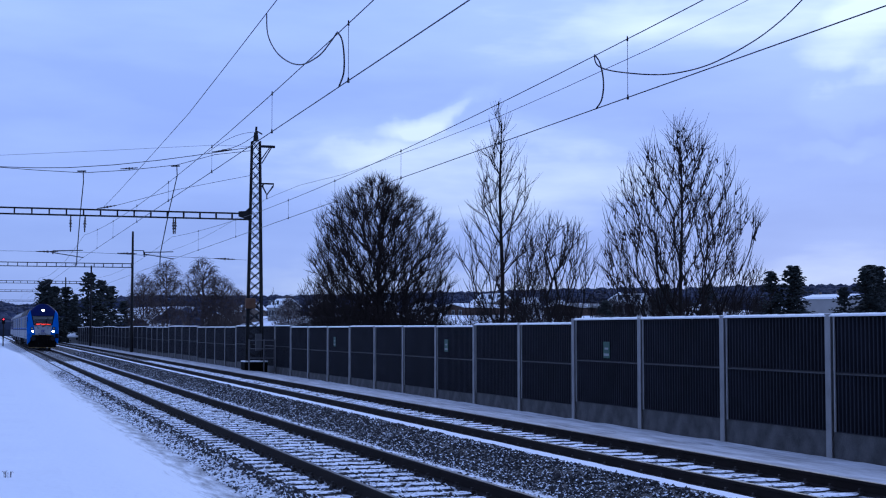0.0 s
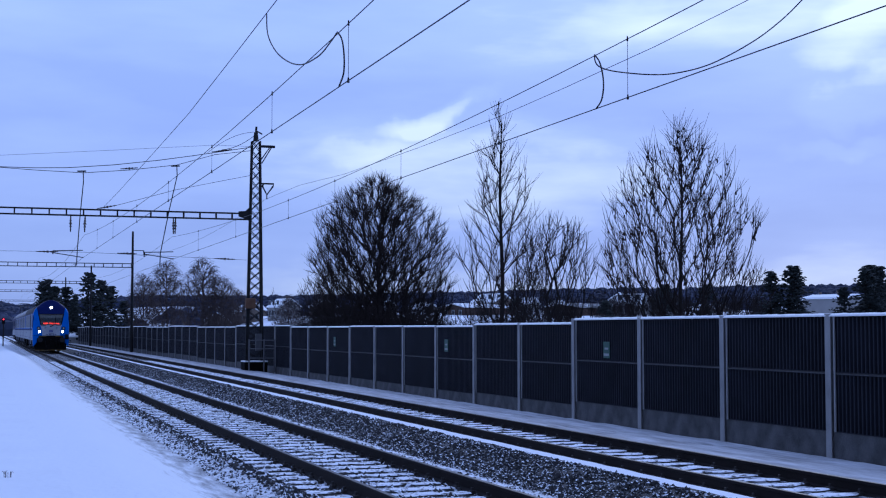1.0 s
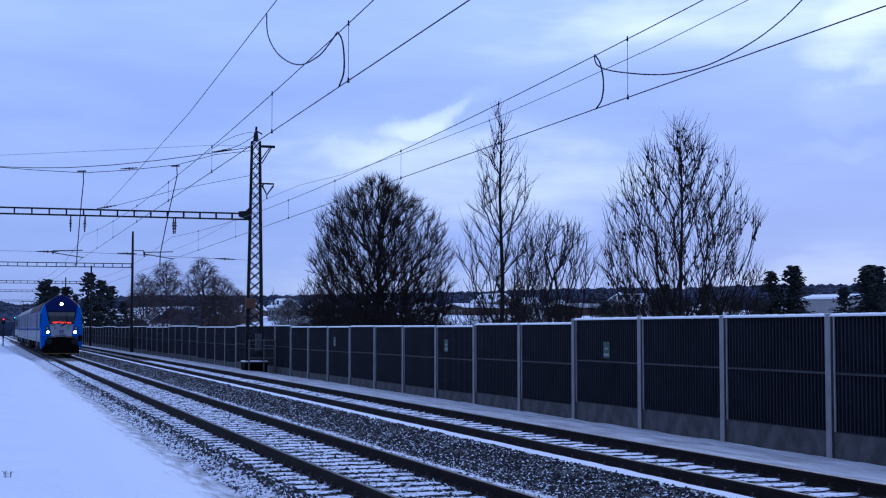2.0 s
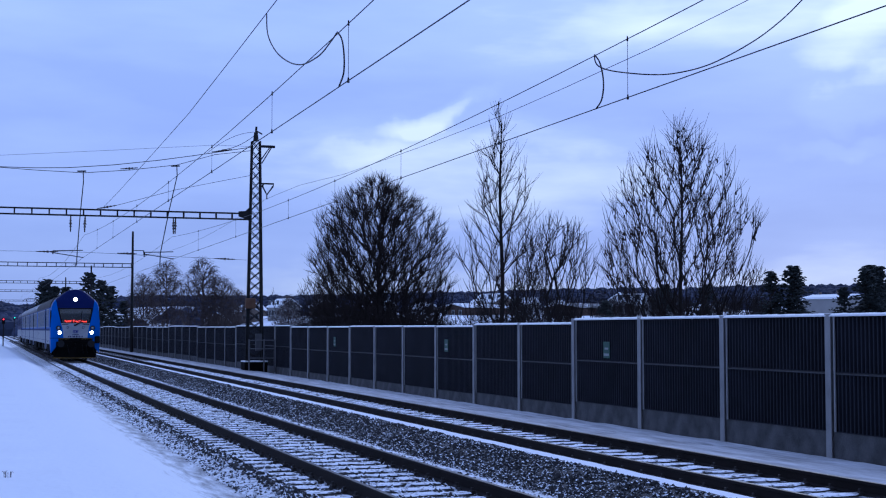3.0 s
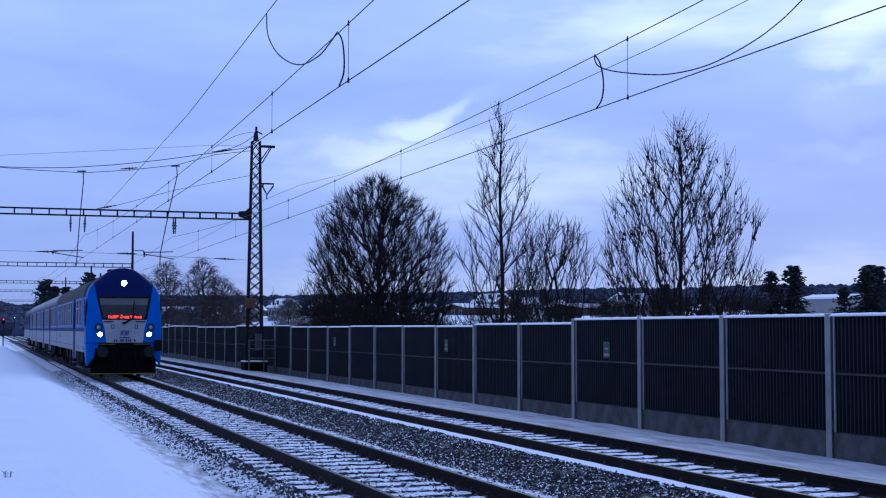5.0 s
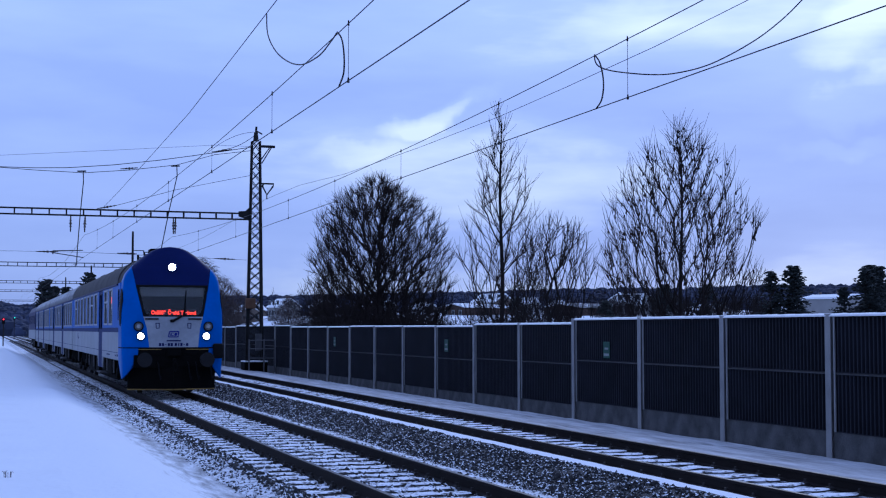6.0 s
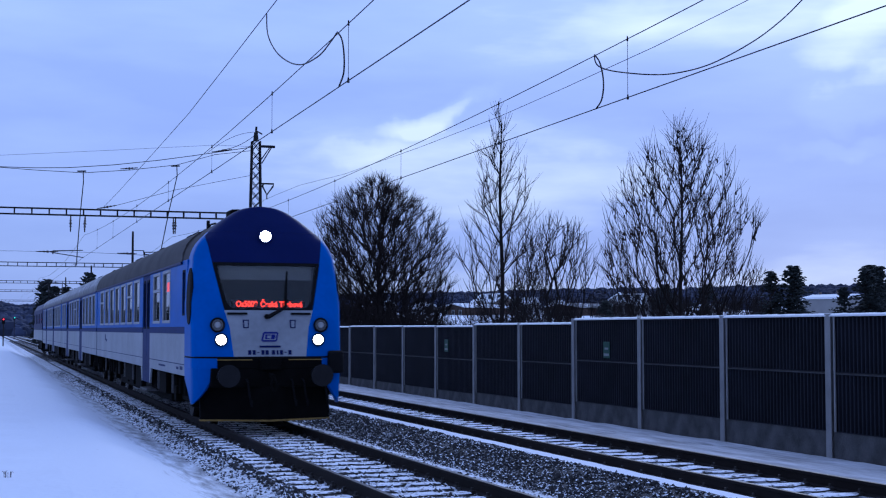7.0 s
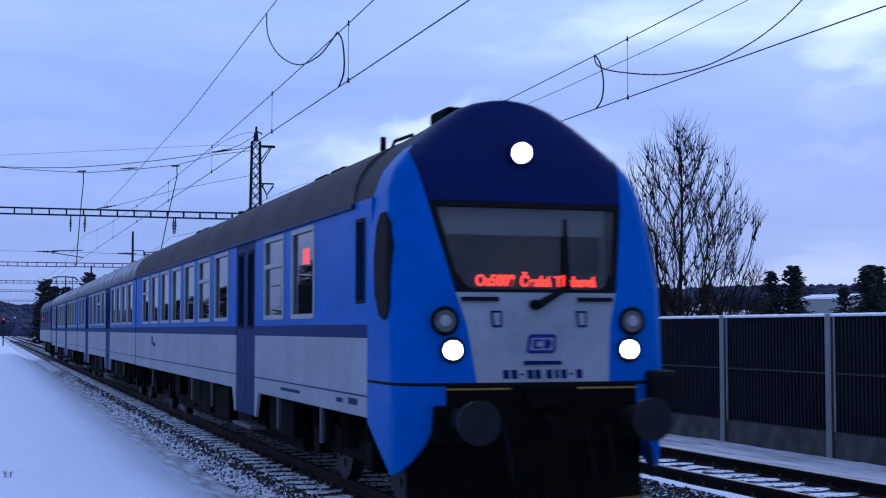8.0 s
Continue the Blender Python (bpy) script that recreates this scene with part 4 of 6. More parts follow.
def inside(car, y0, y1, seats):
    bm = fresh()
    box(bm, -1.33, 1.33, y0, y1, 1.12, 1.22)
    part("floor_pan", bm, UNDER, car)
    bm = fresh()
    box(bm, -1.3, 1.3, y0, y1, 3.17, 3.19)
    part("inner_ceiling", bm, INTERIOR, car)
    bm = fresh()
    prism(bm, [(-0.26, 1.35), (0.3, 1.4), (0.28, 1.62), (0.0, 1.6), (-0.1, 2.4), (-0.2, 2.4), (-0.26, 1.6)], "x", -0.45, 0.45)
    me = data_of("seat", bm, SEAT_CLOTH)
    for y in seats:
        for s in (-1, 1):
            piece("seat", me, car, (s * 0.8, y, 0))


def buffers(car, y, out):
    for s in (-1, 1):
        bm = fresh()
        rod(bm, (s * 0.875, y, 1.03), (s * 0.875, y + out * 0.42, 1.03), 0.11, n=12)
        rod(bm, (s * 0.875, y + out * 0.42, 1.03), (s * 0.875, y + out * 0.5, 1.03), 0.2, 0.21, n=20)
        part("buffer", bm, BUFFER, car, "round worn steel buffer")


BUFFER = material("buffer_plate", (0.010, 0.010, 0.012), 0.45, 0.1, 0.35, 6, spec=0.2)


def underfloor(car, spans, y1):
    bm = fresh()
    box(bm, -1.2, 1.2, 0.6, y1, 0.93, 1.12)
    part("underframe", bm, UNDER, car)
    for a, b in spans:
        # added block between the bogies to stop light passing under the car
        bm = fresh()
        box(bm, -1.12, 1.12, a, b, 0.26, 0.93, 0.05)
        part("light_block", bm, UNDER, car, "long black block added to keep light from under the car")
    rng = random.Random(int(y1 * 10))
    for a, b in spans:
        y = a
        while y < b - 0.6:
            ln = rng.uniform(0.7, 1.7)
            for s in (-1, 1):
                bm = fresh()
                xs = sorted((s * 0.7, s * rng.uniform(1.18, 1.32)))
                box(bm, *xs, y, min(y + ln, b), rng.uniform(0.36, 0.55), 0.94, 0.03)
                part("equipment_box", bm, UNDER, car)
            y += ln + rng.uniform(0.2, 0.8)
    for y in (3.55, 6.1, 11.9, 14.3, 20.8):
        if y < y1:
            bm = fresh()
            box(bm, -1.39, -1.35, y - 0.04, y + 0.04, 0.55, 0.97)
            part("lifting_bracket", bm, ZINC, car, "pale jacking bracket")


def ends(car, y, front=False):
    bm = fresh()
    box(bm, -CAR_W + 0.02, CAR_W - 0.02, y - 0.03, y + 0.03, 0.97, 3.3)
    part("end_wall", bm, NAVY, car, "dark blue end wall")
    bm = fresh()
    d = -1 if front else 1
    ys = sorted((y, y + d * 0.2))
    box(bm, -0.75, -0.5, *ys, 1.15, 3.3, 0.03)
    box(bm, 0.5, 0.75, *ys, 1.15, 3.3, 0.03)
    box(bm, -0.5, 0.5, *ys, 3.1, 3.3, 0.03)
    part("gangway_bellows", bm, BLACK, car, "black rubber gangway")


def front_edge(z):
    return float(np.interp(z, [0.4, 1.2, 1.36, 2.28, 3.1, 3.62, 3.95, 4.3], [0.08, 0.0, 0.0, 0.17, 0.42, 0.62, 0.80, 1.02]))


def cab_half(z):
    return float(np.interp(z, [0.4, 2.4, 2.9, 3.3, 3.5, 3.64, 3.81, 4.03, 4.19, 4.26, 4.29, 4.302], [1.45, 1.45, 1.415, 1.375, 1.30, 1.19, 1.02, 0.76, 0.52, 0.35, 0.2, 0.02]))


def side_start(z):
    """Where the curved front has turned into the straight side."""
    return float(np.interp(z, [1.3, 2.3, 2.9, 3.3, 3.64, 4.0, 4.3], [0.40, 0.44, 0.6, 0.75, 0.85, 1.0, 1.10]))


CAB_BACK = 1.22


def cab_point(x, z, off=0.0):
    """A point of the cab's curved skin at the half-width x and height z; off: metres proud of it."""
    w = cab_half(z)
    s = min(abs(x) / w, 1.0)
    y0 = front_edge(z)
    deep = side_start(z) - y0
    y = y0 - 0.03 + (deep + 0.03) * (1 - (1 - s ** 6) ** 0.5) + 0.03 * s * s * (1 - s)
    return Vector((x, y - off, z))


def cab_side(y, z):
    """Half-width of the cab's skin at the length y and height z."""
    y0 = front_edge(z) - 0.03
    k = min(max((y - y0) / (side_start(z) - y0), 0.0), 1.0)
    return cab_half(z) * (1 - (1 - k) ** 2) ** (1 / 6)


def cab_seam(z):
    x = float(np.interp(z, [1.36, 1.92, 2.28, 3.1, 3.5, 3.77], [0.69, 0.755, 0.86, 1.035, 1.105, 1.16]))
    return min(x, cab_half(z) - 0.004)


def skin(name, zs, left, right, mat, car, label, n=14, off=0.0, thick=0.03, power=1.0, back=""):
    """A patch of the cab skin between two seam curves, with thickness."""
    bm = fresh()
    outer, inner = [], []
    for z in zs:
        a, b = left(z), right(z)
        ro, ri = [], []
        for k in range(n + 1):
            t = k / n
            if power != 1.0:
                t = 1 - (1 - t) ** power if b > 0 else t ** power
            x = a + (b - a) * t
            v = cab_point(x, z, off)
            ro.append(bm.verts.new(v))
            ri.append(bm.verts.new(v + Vector((-math.copysign(thick, x) * min(abs(x) * 2, 1), thick, -thick * 0.3))))
        for end in back:
            e = 0 if end == "l" else -1
            v = Vector((ro[e].co.x, CAB_BACK, z))
            w_ = Vector((ri[e].co.x, CAB_BACK, z - thick * 0.3))
            if end == "l":
                ro.insert(0, bm.verts.new(v))
                ri.insert(0, bm.verts.new(w_))
            else:
                ro.append(bm.verts.new(v))
                ri.append(bm.verts.new(w_))
        outer.append(ro)
        inner.append(ri)
    m = len(zs)
    n += len(back)
    for j in range(m - 1):
        for k in range(n):
            bm.faces.new((outer[j][k], outer[j][k + 1], outer[j + 1][k + 1], outer[j + 1][k]))
            bm.faces.new((inner[j][k], inner[j + 1][k], inner[j + 1][k + 1], inner[j][k + 1]))
    for j in range(m - 1):
        for k in (0, n):
            bm.faces.new((outer[j][k], outer[j + 1][k], inner[j + 1][k], inner[j][k]))
    for k in range(n):
        for j in (0, m - 1):
            bm.faces.new((outer[j][k], inner[j][k], inner[j][k + 1], outer[j][k + 1]))
    return part(name, bm, mat, car, label, smooth=True)


def ring(a, b, n):
    return [a + (b - a) * k / n for k in range(n + 1)]


def on_cab(name, pts, mat, parent, off=0.004, thick=0.01, label=""):
    """A small flat piece that follows the cab skin; pts: its outline in x and z."""
    bm = fresh()
    a = [bm.verts.new(cab_point(x, z, off + thick)) for x, z in pts]
    b = [bm.verts.new(cab_point(x, z, off - 0.02)) for x, z in pts]
    n = len(pts)
    bm.faces.new(a)
    bm.faces.new(b[::-1])
    for i in range(n):
        bm.faces.new((a[i], a[(i + 1) % n], b[(i + 1) % n], b[i]))
    return part(name, bm, mat, parent, label)


def lamp_round(car, name, x, z, r, mat, label, rim=BLACK, lift=0.03):
    c = cab_point(x, z)
    bm = fresh()
    c.y -= lift
    tube_pts = [Vector((c.x + (r + 0.012) * math.cos(a), c.y - 0.02, c.z + (r + 0.012) * math.sin(a))) for a in ring(0, 2 * math.pi, 24)]
    tube(bm, tube_pts, 0.018, n=6)
    rod(bm, (c.x, c.y - 0.012, c.z), (c.x, c.y + 0.2, c.z), r + 0.01, n=24)
    o = part(name, bm, rim, car, label)
    bm = fresh()
    rod(bm, (c.x, c.y - 0.03, c.z), (c.x, c.y - 0.013, c.z), r * 0.93, r, n=24)
    part("lens", bm, mat, o)
    return o


def text_mesh(words, size, mat, parent, at, name="lettering", label=""):
    cu = bpy.data.curves.new("words", "FONT")
    cu.body, cu.size, cu.extrude, cu.align_x, cu.align_y = words, size, 0.003, "CENTER", "CENTER"
    cu.offset = 0.0035
    tmp = bpy.data.objects.new("words", cu)
    scene.collection.objects.link(tmp)
    bpy.context.view_layer.update()
    me = bpy.data.meshes.new_from_object(tmp.evaluated_get(bpy.context.evaluated_depsgraph_get()))
    bpy.data.objects.remove(tmp)
    me.materials.clear()
    me.materials.append(mat)
    ob = new(name, me)
    ob.parent = parent
    ob.matrix_basis = at
    return tagged(ob, label)


def cab_front(car):
    zs_low = ring(1.375, 2.25, 8)
    skin("nose_panel", zs_low, lambda z: -cab_seam(z), cab_seam, WHITE, car, "pale grey nose panel")
    zw = ring(2.25, 3.165, 10)
    scr = skin("windscreen", zw, lambda z: -cab_seam(z) + 0.058, lambda z: cab_seam(z) - 0.058, WINDSCREEN, car, "one-piece raked windscreen", off=-0.012, thick=0.01)
    for s in (-1, 1):
        skin("screen_seal", zw, (lambda z: -cab_seam(z)) if s < 0 else (lambda z: cab_seam(z) - 0.058), (lambda z: -cab_seam(z) + 0.058) if s < 0 else cab_seam, BLACK, scr, "black screen surround", n=3)
    skin("screen_seal", ring(2.25, 2.285, 2), lambda z: -cab_seam(z) + 0.058, lambda z: cab_seam(z) - 0.058, BLACK, scr, "black screen surround")
    skin("screen_seal", ring(3.115, 3.165, 2), lambda z: -cab_seam(z) + 0.058, lambda z: cab_seam(z) - 0.058, BLACK, scr, "black screen surround")
    for s in (-1, 1):
        x0 = cab_seam(2.29) - 0.06
        arc = [(s * (x0 - 0.15 + 0.15 * math.sin(a)), 2.44 - 0.15 * math.cos(a)) for a in ring(0, math.pi / 2, 6)]
        on_cab("screen_seal", [(s * (x0 + 0.02), 2.28)] + [(x, z) for x, z in arc], BLACK, scr, off=-0.008, thick=0.01)
    skin("visor", ring(3.17, 3.77, 14), lambda z: -cab_seam(z), cab_seam, NAVY, car, "navy blue domed cab roof front", n=24)
    zt = ring(3.772, 4.19, 10) + [4.22, 4.24, 4.26, 4.275, 4.29, 4.297, 4.302]
    skin("dome", zt, lambda z: -cab_half(z), cab_half, NAVY, car, "navy blue domed cab roof top", n=24, back="lr")
    zwing = ring(1.375, 3.77, 40)
    skin("side_wing", zwing, lambda z: -cab_half(z), lambda z: -min(cab_seam(z) + 0.002, cab_half(z) - 0.002), BLUE, car, "bright blue moulded cab corner", n=26, power=2.6, back="l")
    skin("side_wing", zwing, lambda z: min(cab_seam(z) + 0.002, cab_half(z) - 0.002), cab_half, BLUE, car, "bright blue moulded cab corner", n=26, power=2.6, back="r")
    # domed fairing behind the cab
    def spread(pts, n=24):
        ln = [0.0]
        for p, q in zip(pts, pts[1:]):
            ln.append(ln[-1] + math.hypot(q[0] - p[0], q[1] - p[1]))
        t = [ln[-1] * k / n for k in range(n + 1)]
        return list(zip(np.interp(t, ln, [p[0] for p in pts]), np.interp(t, ln, [p[1] for p in pts])))
    zz = ring(3.15, 4.302, 40)
    first = spread([(cab_half(z), z) for z in zz] + [(-cab_half(z), z) for z in zz[::-1]])
    last = spread(roof_profile(24))
    bm = fresh()
    rows = [[bm.verts.new((a[0] + (c[0] * 0.995 - a[0]) * k, y, a[1] + (c[1] - 0.006 - a[1]) * k)) for a, c in zip(first, last)] for y, k in ((CAB_BACK - 0.02, 0.0), (1.5, 0.2), (1.9, 0.6), (2.3, 0.9), (2.8, 1.0))]
    for a, c in zip(rows, rows[1:]):
        for i in range(24):
            bm.faces.new((a[i], a[i + 1], c[i + 1], c[i]))
    part("roof_fairing", bm, ROOF, car, "grey fairing behind the domed cab front", smooth=True)
    # lower apron
    skin("apron", ring(1.16, 1.345, 3), lambda z: -1.0, lambda z: 1.0, UNDER, car, "black apron below the nose", n=20)
    skin("apron", ring(1.16, 1.345, 3), lambda z: -cab_half(z), lambda z: -1.002, BLUE, car, "blue apron corner", n=20, power=2.6, back="l")
    skin("apron", ring(1.16, 1.345, 3), lambda z: 1.002, cab_half, BLUE, car, "blue apron corner", n=20, power=2.6, back="r")
    skin("seam_strip", [1.345, 1.375], lambda z: -cab_half(z), cab_half, BLACK, car, "black seam round the cab", n=48, off=0.004, back="lr")
    for s in (-1, 1):
        bm = fresh()
        outer = [cab_point(s * x, 1.18) for x in (1.08, 1.2, 1.3, 1.38, 1.43, 1.45)] + [Vector((s * 1.45, CAB_BACK, 1.18))]
        low = [(1.08, 0.97), (1.2, 0.76), (1.3, 0.62), (1.37, 0.54), (1.41, 0.49), (1.42, 0.47), (1.43, 0.93)]
        va = [bm.verts.new(p) for p in outer]
        vb = [bm.verts.new((s * lx, p.y + 0.06, lz)) for p, (lx, lz) in zip(outer, low)]
        vc = [bm.verts.new(p + Vector((-s * 0.04, 0.04, 0))) for p in outer]
        vd = [bm.verts.new((s * (lx - 0.04), p.y + 0.10, lz)) for p, (lx, lz) in zip(outer, low)]
        for i in range(6):
            bm.faces.new((va[i], va[i + 1], vb[i + 1], vb[i]))
            bm.faces.new((vc[i], vd[i], vd[i + 1], vc[i + 1]))
            bm.faces.new((vb[i], vb[i + 1], vd[i + 1], vd[i]))
        bm.faces.new((va[0], vb[0], vd[0], vc[0]))
        bm.faces.new((va[6], vc[6], vd[6], vb[6]))
        part("corner_skirt", bm, BLUE, car, "pointed blue corner skirt", smooth=True)
    # lamps
    lamp_round(car, "headlight", -0.93, 1.69, 0.098, HEADLAMP, "lit round white headlight")
    lamp_round(car, "headlight", 0.93, 1.69, 0.098, HEADLAMP, "lit round white headlight")
    lamp_round(car, "headlight", 0.0, 3.69, 0.11, HEADLAMP, "lit round white top headlight", rim=NAVY, lift=0.055)
    for s in (-1, 1):
        lamp = lamp_round(car, "marker_light", s * 0.99, 1.97, 0.115, DARK_GLASS, "unlit round marker light")
        c = cab_point(s * 0.99, 1.97)
        bm = fresh()
        rod(bm, (c.x, c.y - 0.075, c.z), (c.x, c.y - 0.0605, c.z), 0.05, 0.06, n=16)
        part("inner_lens", bm, FRAME_ALU, lamp)
    # nose details
    for s in (-1, 1):
        on_cab("handrail", [(s * 0.42, 2.165), (s * 0.80, 2.165), (s * 0.80, 2.205), (s * 0.42, 2.205)], BLACK, car, thick=0.03, label="black grab rail")
        o = [(s * 0.45 + dx, 1.99 + dz) for dx, dz in ((-0.05, -0.08), (0.05, -0.08), (0.06, 0.08), (-0.06, 0.08))]
        on_cab("bracket", o, NAVY, car, thick=0.006, label="small lamp bracket outline")
        i_ = [(s * 0.45 + dx, 1.99 + dz) for dx, dz in ((-0.03, -0.06), (0.03, -0.06), (0.035, 0.06), (-0.035, 0.06))]
        on_cab("bracket", i_, WHITE, car, thick=0.012)
        on_cab("yellow_edge", [(s * 0.35, 1.305), (s * 1.0, 1.305), (s * 1.0, 1.325), (s * 0.35, 1.325)], DIRTY_YELLOW, car, thick=0.012, label="yellow edging strip")
    on_cab("yellow_edge", [(-0.2, 1.305), (0.2, 1.305), (0.2, 1.325), (-0.2, 1.325)], DIRTY_YELLOW, car, thick=0.012)
    on_cab("grille_bar", [(-0.2, 1.545), (0.2, 1.545), (0.2, 1.58), (-0.2, 1.58)], NAVY, car, thick=0.01, label="navy bar")
    # emblem and number as plain shapes
    on_cab("emblem", [(-0.165, 1.68), (-0.14, 1.655), (0.11, 1.655), (0.14, 1.68), (0.165, 1.82), (0.14, 1.84), (-0.1, 1.84), (-0.13, 1.82)], EMBLEM, car, thick=0.006, label="blue emblem")
    on_cab("emblem", [(-0.13, 1.685), (0.105, 1.685), (0.13, 1.805), (-0.1, 1.805)], WHITE, car, thick=0.010)
    on_cab("emblem", [(-0.1, 1.70), (-0.005, 1.70), (0.0, 1.72), (-0.06, 1.72), (-0.05, 1.77), (0.01, 1.77), (0.015, 1.79), (-0.085, 1.79)], EMBLEM, car, thick=0.014)
    on_cab("emblem", [(0.015, 1.70), (0.08, 1.70), (0.105, 1.745), (0.1, 1.79), (0.03, 1.79)], EMBLEM, car, thick=0.014)
    for x, z0, z1, w in ((-0.39, 1.41, 1.495, 0.06), (-0.305, 1.41, 1.495, 0.06), (-0.225, 1.445, 1.46, 0.045), (-0.14, 1.41, 1.495, 0.06), (-0.06, 1.41, 1.495, 0.06), (0.06, 1.41, 1.495, 0.06),
                         (0.14, 1.41, 1.495, 0.035), (0.215, 1.41, 1.495, 0.06), (0.295, 1.445, 1.46, 0.045), (0.38, 1.41, 1.495, 0.06)):
        on_cab("number_bar", [(x - w / 2, z0), (x + w / 2, z0), (x + w / 2, z1), (x - w / 2, z1)], NAVY, car, thick=0.004)
    # wiper
    bm = fresh()
    c0, c1 = cab_point(-0.03, 2.12, 0.05), cab_point(0.33, 2.32, 0.06)
    rod(bm, c0, c1, 0.042, 0.026)
    rod(bm, cab_point(0.31, 2.3, 0.05), cab_point(0.38, 3.0, 0.03), 0.030, 0.018)
    rod(bm, cab_point(-0.05, 2.13, 0.06), cab_point(-0.05, 2.13, -0.02), 0.05)
    part("wiper", bm, BLACK, car, "black windscreen wiper")
    # side cab glazing and mirror
    for s in (-1, 1):
        bm = fresh()
        pts = [(0.38, 2.2), (0.42, 2.05), (0.55, 1.98), (0.72, 2.02), (0.90, 2.25), (0.98, 2.6), (0.97, 2.92), (0.86, 3.06), (0.68, 3.06), (0.54, 2.95), (0.44, 2.7)]
        loops = []
        for grow_to in (1.0, 0.75, 0.5, 0.25):
            ring_pts = [(0.68 + (y - 0.68) * grow_to, 2.52 + (z - 2.52) * grow_to) for y, z in pts]
            loops.append([bm.verts.new((s * (cab_side(y, z) + 0.02), y - 0.014, z)) for y, z in ring_pts])
        loops.insert(0, [bm.verts.new((s * (cab_side(y, z) - 0.05), y + 0.03, z)) for y, z in pts])
        for o, i_ in zip(loops, loops[1:]):
            for k in range(len(pts)):
                q = (k + 1) % len(pts)
                bm.faces.new((o[k], o[q], i_[q], i_[k]))
        bm.faces.new(loops[-1])
        part("cab_quarter_light", bm, BLACK, car, "dark cab quarter window")
    # destination display behind the glass
    bm = fresh()
    box(bm, -0.72, 0.72, 0.225, 0.285, 2.29, 2.45, 0.005)
    disp = part("destination_display", bm, LED_OFF, car, "destination display with red letters")
    text_mesh("Os5009", 0.135, LED, disp, pose(-0.415, 0.2185, 2.365, 90) @ Matrix.Diagonal((0.95, 1.15, 1, 1)), label="red lit train number")
    text_mesh("Česká Třebová", 0.135, LED, disp, pose(0.255, 0.2185, 2.36, 90) @ Matrix.Diagonal((0.98, 1.1, 1, 1)), label="red lit destination")
    bm = fresh()
    box(bm, -0.9, 0.9, 0.52, 0.54, 2.84, 3.15)
    part("sun_blind", bm, SIGN_WHITE, car, "pale sun blind behind the windscreen")
    bm = fresh()
    box(bm, -1.2, 1.2, 0.5, 1.3, 1.2, 2.3, 0.03)
    part("driver_desk", bm, BLACK, car)
    bm = fresh()
    box(bm, -1.25, 1.25, 1.5, 1.56, 1.2, 3.2)
    part("cab_partition", bm, INTERIOR, car)
    # buffer beam, coupling, plough
    bm = fresh()
    box(bm, -1.12, 1.12, -0.02, 0.25, 0.8, 1.16, 0.03)
    part("buffer_beam", bm, UNDER, car)
    bm = fresh()
    for s in (-1, 1):
        prism(bm, [(s * 0.002, -0.07), (s * 1.25, 0.42), (s * 1.25, 0.5), (s * 0.002, 0.01)], "z", 0.19, 0.82)
    part("snow_plough", bm, UNDER, car, "black snow plough")
    bm = fresh()
    for s in (-1, 1):
        prism(bm, [(s * 0.002, -0.09), (s * 1.25, 0.40), (s * 1.25, 0.51), (s * 0.002, 0.02)], "z", 0.155, 0.188)
    part("plough_edge", bm, DIRTY_YELLOW, car, "dirty yellow plough edge")
    buffers(car, -0.02, -1.2)
    bm = fresh()
    rod(bm, (0, 0, 1.03), (0, -0.35, 1.0), 0.05)
    tube(bm, [(0, -0.35, 1.0), (0.06, -0.42, 0.85), (0, -0.45, 0.7), (-0.06, -0.42, 0.85), (0, -0.35, 1.0)], 0.025)
    box(bm, -0.2, 0.2, -0.12, 0.0, 1.12, 1.36, 0.03)
    part("coupling", bm, UNDER, car, "screw coupling and hook")
    for x in (-0.45, 0.4, 0.62, 1.02):
        bm = fresh()
        tube(bm, [(x, -0.03, 0.95), (x, -0.16, 0.9), (x + 0.03, -0.2, 0.65), (x + 0.08, -0.14, 0.45), (x + 0.1, -0.05, 0.55)], 0.02)
        part("brake_hose", bm, BLACK, car)
    bm = fresh()
    box(bm, 1.12, 1.42, -0.1, 0.12, 1.05, 1.48, 0.05)
    part("socket_box", bm, BLACK, car, "black cable socket box")


